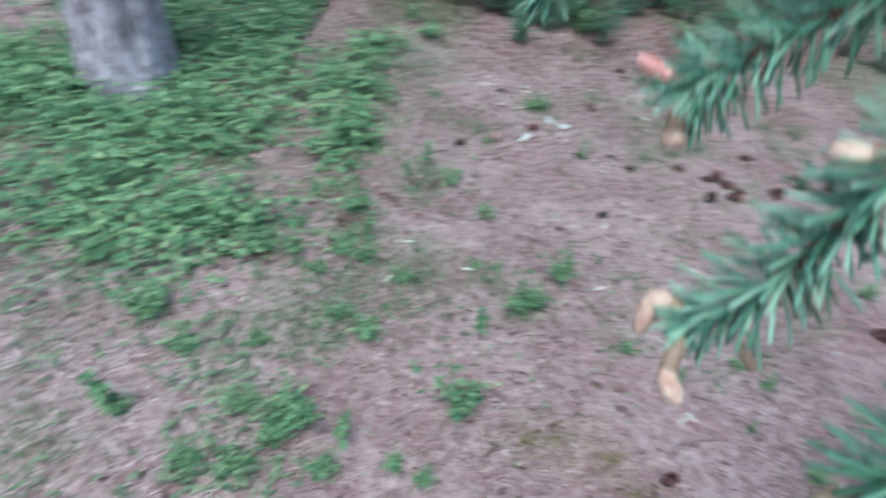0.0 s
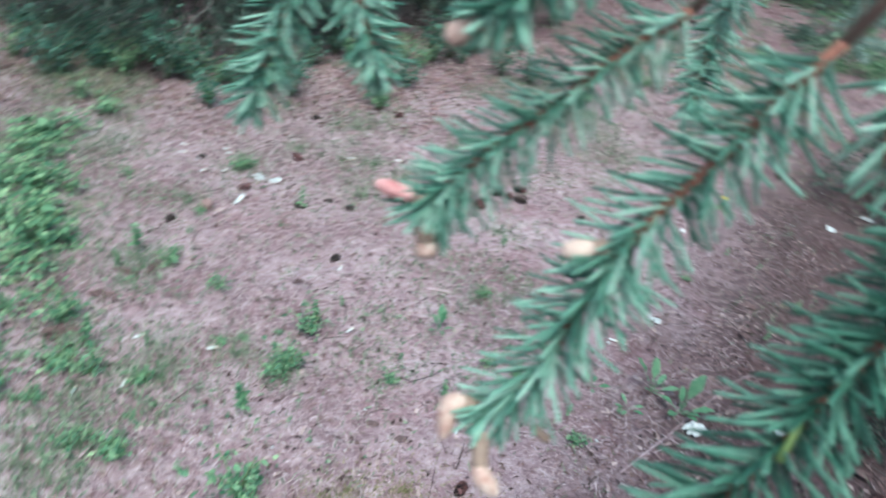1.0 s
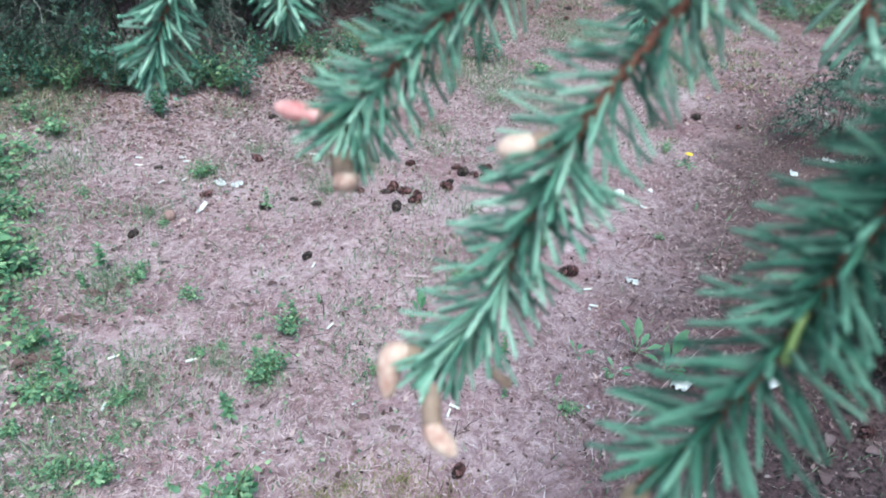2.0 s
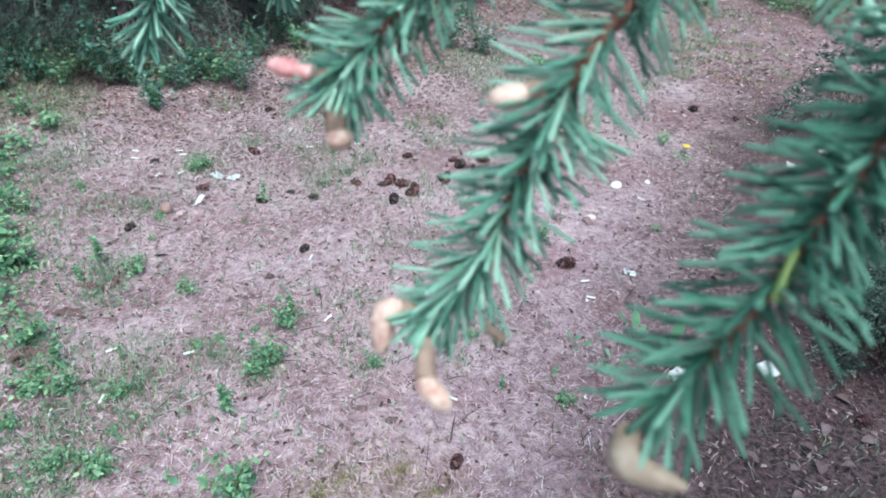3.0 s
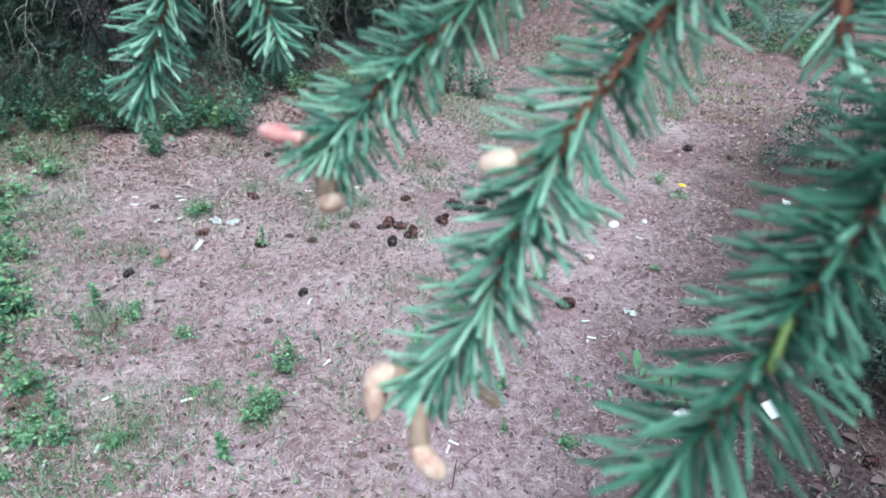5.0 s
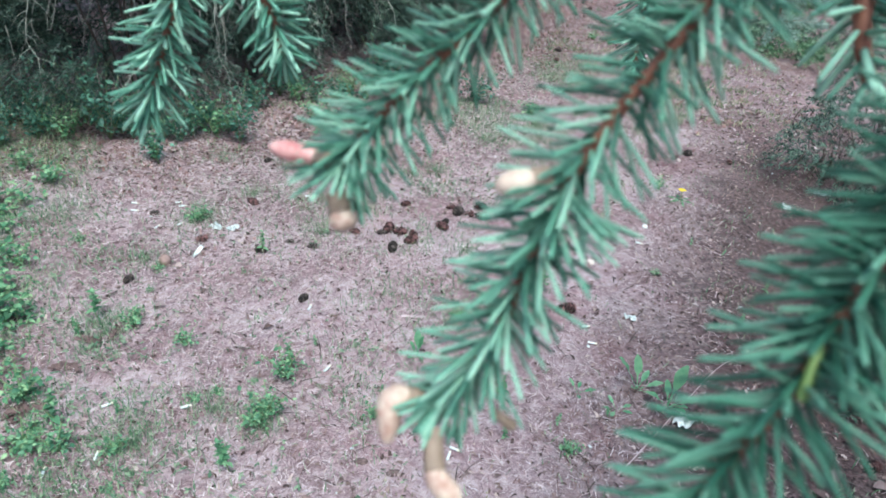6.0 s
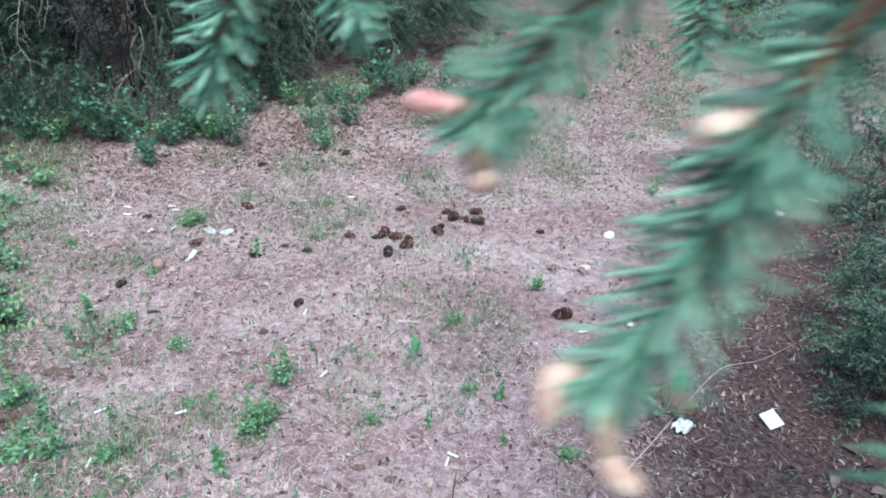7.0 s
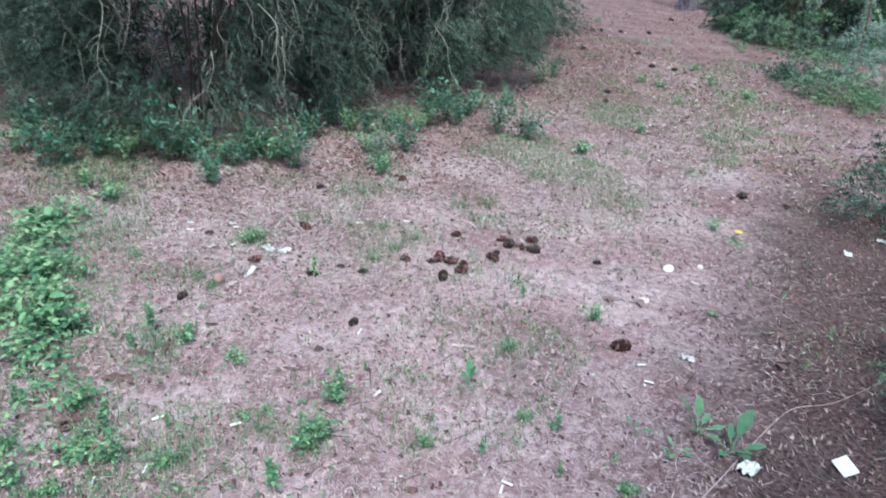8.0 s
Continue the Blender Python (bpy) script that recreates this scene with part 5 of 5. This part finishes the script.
tagged(part("crown", hc.mesh("crown"), M_NEEDLES, spruce), kind="stuff")
v, f = tube([Vector((SPRUCE_X, SPRUCE_Y, -0.05)), Vector((SPRUCE_X, SPRUCE_Y, 0.3)), Vector((SPRUCE_X + 0.01, SPRUCE_Y, 1.5)), Vector((SPRUCE_X, SPRUCE_Y - 0.02, 4.9))], [0.08, 0.06, 0.045, 0.008], 14, 0.08, random.Random(4))
part("trunk", mesh_of("trunk", v, f, True), M_BARK, spruce, "slim grey-brown spruce trunk")


# a farther twig of the spruce hanging in over the clearing
TW = [(1.4586, 1.1183, 0.9958), (1.4896, 1.1285, 1.0395), (1.5133, 1.1461, 1.0880), (1.5408, 1.1804, 1.1657), (1.5784, 1.1237, 1.1124), (1.5464, 1.1103, 1.0629), (1.5892, 1.0696, 1.0389), (1.6142, 1.0829, 1.0818), (1.5230, 1.0889, 1.0086), (1.4648, 1.1599, 1.0655)]
sT = shoot(spruce, TW[0:4], 0.018, 41, per_metre=1700, fat=0.75, r=0.0022, own=False, mat=M_PALE_NEEDLES)
for k, (a, b) in enumerate(((TW[2], TW[4]), (TW[1], TW[6]), (TW[2], TW[7]), (TW[1], TW[8]), (TW[2], TW[9]))):
    a, b = Vector(a), Vector(b)
    shoot(spruce, [b, a.lerp(b, 0.5) + Vector((0, 0, 0.006)), a], 0.018, 42 + k, per_metre=1700, fat=0.75, r=0.0018, own=False, mat=M_PALE_NEEDLES)
limb([TW[3], (1.62, 1.05, 1.45), (1.45, 0.4, 1.9), (SPRUCE_X, SPRUCE_Y, 2.2)], 0.0016, 0.010)


# ---- cones ----
def cone_mesh(length, radius, scales, openness, seed):
    """An open cone along x: a slim core and woody scales standing off it in spirals."""
    rng = random.Random(seed)
    h = Heap()
    line = [Vector((length * (i / 6 - 0.5) * 0.9, 0, 0)) for i in range(7)]
    h.add(*tube(line, [radius * 0.42 * math.sin(math.pi * (0.12 + 0.78 * i / 6)) for i in range(7)], 7))
    for k in range(scales):
        t = (k + 0.5) / scales
        a = k * 2.39996
        x = length * 0.86 * (t - 0.5)
        r = radius * math.sin(math.pi * (0.16 + 0.70 * t)) ** 0.7
        out = Vector((0, math.cos(a), math.sin(a)))
        d = (Vector((0.75 - 0.35 * openness + 0.5 * (t - 0.4), 0, 0)) + out * openness).normalized()
        s = Vector((0, -math.sin(a), math.cos(a))) * radius * 0.42 * rng.uniform(0.75, 1.1)
        p = Vector((x, 0, 0)) + out * r * 0.2
        q = p + d * r * 0.92 * rng.uniform(0.8, 1.15)
        th = d.cross(s).normalized() * radius * 0.09
        h.add([p - s * 0.35, p + s * 0.35, q + s + th, q - s + th, q + s - th * 2.2, q - s - th * 2.2, q + d * radius * 0.08], [(0, 1, 2, 3), (3, 2, 6), (2, 4, 6), (4, 5, 6), (5, 3, 6), (1, 0, 5, 4)])
    return h.mesh("scales")


HEAP_CONES = [((1.121, 2.357), "plain", 0.060, 30), ((0.962, 2.180), "plain", 0.073, 70), ((1.001, 2.147), "plain", 0.078, -10), ((1.014, 2.067), "plain", 0.078, 40), ((0.926, 2.043), "weathered", 0.078, 80), ((1.185, 2.134), "plain", 0.075, -20), ((1.306, 2.220), "weathered", 0.085, 60), ((1.295, 2.267), "plain", 0.055, 0), ((1.421, 2.226), "plain", 0.071, 10), ((1.383, 2.146), "weathered", 0.083, -10), ((0.457, 2.185), "weathered", 0.06, 0), ((0.985, 2.205), "plain", 0.062, 120), ((1.045, 2.110), "plain", 0.066, 100), ((0.930, 2.165), "weathered", 0.05, 15), ((1.350, 2.185), "plain", 0.05, 75), ((1.215, 2.165), "weathered", 0.052, 50)]
SCATTERED_CONES = [((0.003, 2.143), "weathered", 0.055, 80), ((0.272, 2.328), "plain", 0.062, 25), ((0.519, 2.573), "plain", 0.070, -30), ((0.514, 1.837), "weathered", 0.055, 60), ((0.832, 2.205), "plain", 0.058, -20), ((0.576, 2.218), "weathered", 0.04, 0), ((0.644, 2.155), "weathered", 0.05, 20), ((1.114, 3.012), "plain", 0.065, 50), ((2.844, 2.429), "weathered", 0.08, 20), ((2.986, 2.260), "plain", 0.055, 70), ((1.320, 1.453), "plain", 0.088, 4), ((1.599, 1.990), "weathered", 0.045, 0), ((0.139, 2.603), "weathered", 0.05, 10), ((0.683, 2.982), "weathered", 0.05, 40), ((1.680, 0.562), "plain", 0.07, 20), ((0.593, 0.866), "plain", 0.06, 70)]
FAR_CONES = [((5.173, 7.235), "weathered", 0.09, 0), ((5.320, 7.250), "weathered", 0.08, 50), ((4.310, 6.157), "weathered", 0.08, 20), ((3.435, 4.495), "weathered", 0.08, 0), ((3.235, 4.229), "plain", 0.07, 60), ((4.584, 5.345), "weathered", 0.085, 10), ((4.749, 5.205), "weathered", 0.08, 0), ((7.267, 8.224), "weathered", 0.09, 0), ((5.974, 7.132), "weathered", 0.09, 40), ((5.583, 7.204), "weathered", 0.08, 0), ((4.884, 5.957), "plain", 0.08, 0), ((4.081, 4.605), "plain", 0.08, 0)]
CONE_MESH = {}
for kind, mat in (("plain", M_CONE), ("weathered", M_CONE_DARK)):
    me = cone_mesh(1.0, 0.265, 46, 1.1 if kind == "plain" else 1.5, 3)
    me.materials.append(mat)
    CONE_MESH[kind] = me
STEM = mesh_of("stub", *tube([Vector((-0.56, 0, 0)), Vector((-0.44, 0, 0))], [0.06, 0.09], 6), True)
STEM.materials.append(M_DARKTWIG)
rng = random.Random(9)
for (x, y), kind, size, turn in HEAP_CONES + SCATTERED_CONES + FAR_CONES:
    what = "reddish-brown open pine cone lying on dry litter" if kind == "plain" else "dark weathered open pine cone lying on dry litter"
    ob = tagged(new("pine_cone", CONE_MESH[kind]), what, "pine cone", "fallen pine cones")
    part("stub", STEM, None, ob)
    size *= 0.76
    place(ob, x, y, radians(turn - 27) + rng.uniform(-0.2, 0.2), size, sink=0)
    ob.matrix_world = Matrix.Translation((0, 0, size * 0.24)) @ ob.matrix_world @ Matrix.Rotation(rng.uniform(0, 6.28), 4, "X") @ Matrix.Rotation(rng.uniform(-0.15, 0.15), 4, "Y")


# ---- scraps ----
def butt_mesh():
    v, f = tube([Vector((-0.5, 0, 0)), Vector((-0.45, 0, 0)), Vector((0.1, 0, 0.01)), Vector((0.48, 0, 0)), Vector((0.5, 0, 0))], [0.150, 0.165, 0.16, 0.155, 0.14], 10, 0.04, random.Random(1))
    return mesh_of("cigarette_butt", v, f, True)


BUTT = butt_mesh()
BUTT.materials.append(M_PAPER)
TIPM = mesh_of("filter", *tube([Vector((0.5, 0, 0)), Vector((0.52, 0, 0)), Vector((0.8, 0, 0.015)), Vector((0.82, 0, 0.015))], [0.15, 0.16, 0.157, 0.14], 10, 0.05, random.Random(2)), True)
TIPM.materials.append(M_FILTER)
BUTTS = [((1.329, 1.358), 15), ((1.295, 1.279), -10), ((0.675, 1.055), -25), ((0.650, 1.035), 75), ((-0.139, 1.369), 95), ((-0.252, 1.364), 100), ((-0.105, 1.545), 40), ((0.472, 1.467), 60), ((0.517, 1.781), 80), ((0.074, 2.727), 0), ((0.067, 2.657), 5), ((0.237, 2.680), 25), ((0.246, 2.640), 20), ((0.130, 2.476), 70), ((0.213, 2.481), 60), ((0.750, 2.566), 0), ((0.957, 2.535), 0), ((1.903, 1.750), -30), ((0.080, 1.464), 30)]
for (x, y), turn in BUTTS:
    ob = tagged(new("cigarette_butt", BUTT), "white discarded cigarette butt lying on dry litter", "cigarette butt", "scattered cigarette butts")
    part("filter", TIPM, None, ob)
    place(ob, x, y, radians(turn - 28), 0.022)
    ob.location.z += 0.009


def crumpled(name, label, x, y, w, d, hgt, seed, mat=M_PAPER, n=9, cat="paper"):
    """A creased scrap of paper with thickness, lying on the ground."""
    v, f = [], []
    for lay in (0, 1):
        for j in range(n):
            for i in range(n):
                a, b = i / (n - 1) - 0.5, j / (n - 1) - 0.5
                q = Vector((a * w * (1 + 0.3 * noise.noise(Vector((b * 3, seed, 0)))), b * d * (1 + 0.3 * noise.noise(Vector((a * 3, seed, 5)))), 0))
                z = hgt * abs(noise.noise(Vector((a * 3.2 + seed, b * 3.2, 1)))) * 2.2 + 0.004
                v.append(q + Vector((0, 0, z - 0.0012 * lay)))
    N = n * n
    for j in range(n - 1):
        for i in range(n - 1):
            o = j * n + i
            f += [(o, o + 1, o + n + 1, o + n), (N + o, N + o + n, N + o + n + 1, N + o + 1)]
    rim = [i for i in range(n)] + [j * n + n - 1 for j in range(1, n)] + [(n - 1) * n + i for i in range(n - 2, -1, -1)] + [j * n for j in range(n - 2, 0, -1)]
    f += [(rim[k], N + rim[k], N + rim[(k + 1) % len(rim)], rim[(k + 1) % len(rim)]) for k in range(len(rim))]
    ob = tagged(part(name, mesh_of(name, v, f), mat), label, cat)
    return place(ob, x, y, seed * 1.7, 1.0, sink=0)


P = [(1.323, 0.891), (1.589, 0.808), (0.339, 2.415), (0.397, 2.386), (3.155, 1.823), (2.845, 1.775), (1.508, 1.340), (0.244, 2.248), (0.817, 1.621)]
crumpled("crumpled_paper", "crumpled white scrap of paper beside dock leaves", *P[0], 0.065, 0.045, 0.020, 2)
crumpled("paper_scrap", "torn white paper scrap among weeds", *P[2], 0.05, 0.03, 0.012, 3, M_DULL)
crumpled("paper_scrap", "torn white paper scrap among weeds", *P[3], 0.045, 0.03, 0.012, 4, M_DULL)
crumpled("paper_scrap", "flat pale paper scrap near a twiggy shrub", *P[4], 0.055, 0.03, 0.008, 5, M_DULL)
crumpled("paper_scrap", "flat pale paper scrap near a twiggy shrub", *P[5], 0.05, 0.035, 0.008, 6, M_DULL)
crumpled("paper_scrap", "small torn white paper bits on bare soil", *P[6], 0.04, 0.03, 0.010, 7, M_DULL)
crumpled("paper_scrap", "narrow pale paper strip on the soil", *P[7], 0.075, 0.018, 0.006, 8)
crumpled("bark_strip", "narrow pale strip of bare wood on the soil", *P[8], 0.075, 0.012, 0.004, 9, M_STRAW, cat="wood chip")


for k, (x, y) in enumerate([(-0.131, 1.851), (-0.063, 1.861), (-0.199, 1.745), (-0.303, 1.595), (-0.279, 1.600), (-0.315, 1.585), (1.480, 1.734), (1.944, 1.343)]):
    crumpled("bark_strip", "flat curled strip of pinkish-brown bark on the soil", x, y, 0.075 - 0.004 * k, 0.020 + 0.002 * k, 0.010, 20 + k, M_DRYLEAF, cat="bark")


def card(x, y, turn):
    bm = bmesh.new()
    bmesh.ops.create_cube(bm, size=1)
    bmesh.ops.scale(bm, vec=(0.048, 0.052, 0.003), verts=bm.verts)
    bmesh.ops.subdivide_edges(bm, edges=bm.edges, cuts=5, use_grid_fill=True)
    for q in bm.verts:
        q.co.z += 0.004 + 0.6 * q.co.x * q.co.y + 0.002 * noise.noise(q.co * 40)
    me = bpy.data.meshes.new("white_card")
    bm.to_mesh(me)
    bm.free()
    ob = tagged(part("white_card", me, M_PAPER), "flat square white card lying on dark soil", "card")
    place(ob, x, y, turn, 1, sink=0)
    ob.matrix_world = Matrix.Translation((0, 0, 0.013)) @ ob.matrix_world @ Matrix.Rotation(radians(14), 4, "X") @ Matrix.Rotation(radians(-14), 4, "Y")


card(*P[1], radians(-5))
S = [(1.865, 1.863), (2.028, 1.850), (1.601, 1.689)]
tagged(place(part("stone", blob("stone", (0.06, 0.042, 0.026), 1), M_STONE), *S[0], 0.3, sink=0.003), "smooth whitish stone lying on the soil", "stone")
tagged(place(part("stone", blob("stone", (0.03, 0.024, 0.016), 2), M_STONE), *S[1], 0.8, sink=0.003), "small whitish stone lying on the soil", "stone")
tagged(place(part("stone", blob("stone", (0.05, 0.04, 0.02), 3), M_PINKSTONE), *S[2], 0.1, sink=0.003), "small pinkish stone lying on the soil", "stone")

LUMPS = [(0.443, 1.110), (0.502, 1.045), (0.128, 2.208)]
for k, (x, y) in enumerate(LUMPS):
    ob = part("soil_lump" if k < 2 else "oak_gall", blob("lump", (0.036, 0.018, 0.014) if k < 2 else (0.042, 0.042, 0.044), 5 + k, 0.35 if k < 2 else 0.12, 10, 16, 2.6 if k < 2 else 1.5), M_LUMP if k < 2 else M_GALL)
    tagged(place(ob, x, y, 0.2 * k - 0.4, sink=0.002), "dull brown crumbly lump of soil" if k < 2 else "round pinkish-brown ball lying on the soil", "lump")
# dandelion
dx, dy = (2.376, 2.000)
v, f = tube(smooth_line([(0, 0, 0), (0.004, 0.003, 0.03), (0.002, 0.004, 0.055)], 4), [0.0018] * 9, 6)
dand = tagged(part("dandelion", mesh_of("stem", v, f, True), M_STALK), "small yellow dandelion in flower on dry soil", "flower")
h = Heap()
for k in range(70):
    a, r = k * 2.39996, 0.019 * math.sqrt((k + 1) / 70)
    c = Vector((0.002, 0.004, 0.056 + 0.006 * (1 - r / 0.019)))
    d = Vector((math.cos(a), math.sin(a), 0))
    s = Vector((-math.sin(a), math.cos(a), 0)) * 0.0016
    h.add([c + d * r * 0.3 - s * 0.6, c + d * r * 0.3 + s * 0.6, c + d * r + s, c + d * (r + 0.002), c + d * r - s], [(0, 1, 2, 3, 4)])
part("flower_head", h.mesh("flower_head"), M_PETAL, dand, "bright yellow flower head")
long_leaf = leaf_mesh("leaf", 0.075, 0.018, 0.3, 0.25, 4, 8)
long_leaf.materials.append(M_LEAF)
for k in range(6):
    ob = part("leaf", long_leaf, None, dand)
    ob.matrix_local = Matrix.Rotation(k * 1.05, 4, "Z") @ Matrix.Rotation(-0.15, 4, "Y")
place(dand, dx, dy)

# broad-leaved dock and plantain
M_DOCK = surface("dock_leaf", [(0.3, (0.09, 0.22, 0.11)), (0.5, (0.14, 0.30, 0.16)), (0.75, (0.24, 0.40, 0.23))], scale=40, rough=0.45, bump=0.4, fine=150, through_light=0.35, vary="object", amount=0.3)


def dock_blade():
    """A broad rounded blade on a narrow stalk, along +x, folded a little on its midrib."""
    v, f, n = [], [], 12
    for i in range(n + 1):
        t = i / n
        w = 0.0018 if t < 0.42 else 0.0018 + 0.0105 * math.sin(math.pi * min(1, (t - 0.42) / 0.58) ** 1.1) ** 0.8
        x, z = t * 0.095, 0.095 * (0.10 * t - 0.16 * t * t)
        wave = 0.0018 * math.sin(t * 23)
        v += [(x, -w, z + w * 0.3 + wave), (x, 0, z), (x, w, z + w * 0.3 - wave)]
        if i:
            o = 3 * (i - 1)
            f += [(o, o + 1, o + 4, o + 3), (o + 1, o + 2, o + 5, o + 4)]
    return mesh_of("leaf", v, f, True)


dock_leaf = dock_blade()
dock_leaf.materials.append(M_DOCK)


def dock(name, label, x, y, leaves):
    root = tagged(new(name), label, "weed")
    for turn, rise, s in leaves:
        ob = part("leaf", dock_leaf, None, root)
        ob.matrix_local = Matrix.Rotation(radians(turn), 4, "Z") @ Matrix.Rotation(-radians(rise), 4, "Y") @ Matrix.Scale(s, 4)
    return place(root, x, y)


K = [(1.289, 1.052), (1.326, 0.961), (1.114, 1.111), (0.748, 1.433), (1.178, 1.010)]
TALL = "dock with tall broad upright leaves on bare soil"
dock("dock_plant", TALL, *K[0], ((150, 60, 1.45), (75, 70, 1.15), (205, 42, 0.75), (-30, 30, 0.85), (-85, 28, 0.85), (20, 38, 0.75)))
dock("dock_plant", TALL, *K[1], ((10, 76, 1.5), (70, 62, 0.85), (-35, 32, 1.0), (200, 30, 0.95), (262, 35, 0.85), (150, 40, 0.85), (-85, 42, 0.8)))
dock("dock_plant", "low dock rosette with rounded leaves", *K[2], ((120, 55, 0.55), (-20, 15, 0.6), (240, 25, 0.45), (40, 20, 0.45)))
dock("dock_plant", "low dock rosette with rounded leaves", *K[4], ((90, 30, 0.5), (-10, 15, 0.5), (210, 20, 0.55), (300, 20, 0.5), (150, 12, 0.45)))
dock("plantain", "small plantain with upright oval leaves", *K[3], ((70, 76, 0.95), (10, 78, 0.8), (120, 62, 0.6), (-40, 40, 0.5), (200, 30, 0.5), (270, 30, 0.45)))

# fallen sticks
def stick(name, label, pts, r, mat=M_TWIG):
    line = smooth_line([(x, y, lift(x, y) + z) for (x, y), z in pts], 6)
    n = len(line)
    v, f = tube(line, [r * (1 - 0.6 * i / n) for i in range(n)], 6, 0.2, random.Random(n))
    return tagged(part(name, mesh_of(name, v, f, True), mat), label, "stick")


ST = [(1.026, 0.820), (1.201, 0.882), (1.408, 0.960), (1.644, 1.038), (1.815, 1.019), (2.138, 1.053), (1.010, 1.531), (1.068, 1.555), (1.108, 1.547)]
stick("fallen_stem", "long thin dry brown stem lying on the soil", [(ST[0], 0.004), (ST[1], 0.006), (ST[2], 0.006), (ST[3], 0.006), (ST[4], 0.005), (ST[5], 0.004)], 0.0019, M_STRAW)
stick("fallen_stem", "short curved pale stem lying on the soil", [(ST[6], 0.004), (ST[7], 0.006), (ST[8], 0.004)], 0.003)

# curled dry leaves
DL = [(1.36, 0.53), (1.47, 0.55), (1.58, 0.60), (1.62, 0.52), (1.50, 0.64), (1.33, 0.47), (1.70, 0.66), (1.424, 0.492), (1.532, 0.473), (1.281, 0.610), (1.204, 0.691), (1.299, 0.579), (1.923, 1.323), (1.810, 1.235), (1.789, 1.191), (-0.301, 1.599), (-0.182, 1.738), (-0.119, 1.856), (0.096, 1.952), (1.572, 1.696), (0.354, 1.717), (-0.648, 3.988), (-0.505, 3.788), (-0.385, 3.408), (-0.535, 3.291), (-0.648, 3.525), (-0.304, 3.997), (-0.144, 3.369), (-0.411, 3.075), (-0.100, 3.146), (-0.575, 3.046), (-0.259, 3.046), (-0.470, 2.883), (-0.180, 3.657)]
for k, (x, y) in enumerate(DL):
    me = leaf_mesh("dry_leaf", 0.055, 0.032, 0.75, 0.3, 0, 8)
    me.materials.append(M_DRYLEAF)
    ob = tagged(new("dry_leaf", me), "curled dry brown leaf lying on the soil", "leaf", "dry leaves")
    place(ob, x, y, k * 1.9, 0.65 + 0.1 * (k % 4), sink=-0.006)
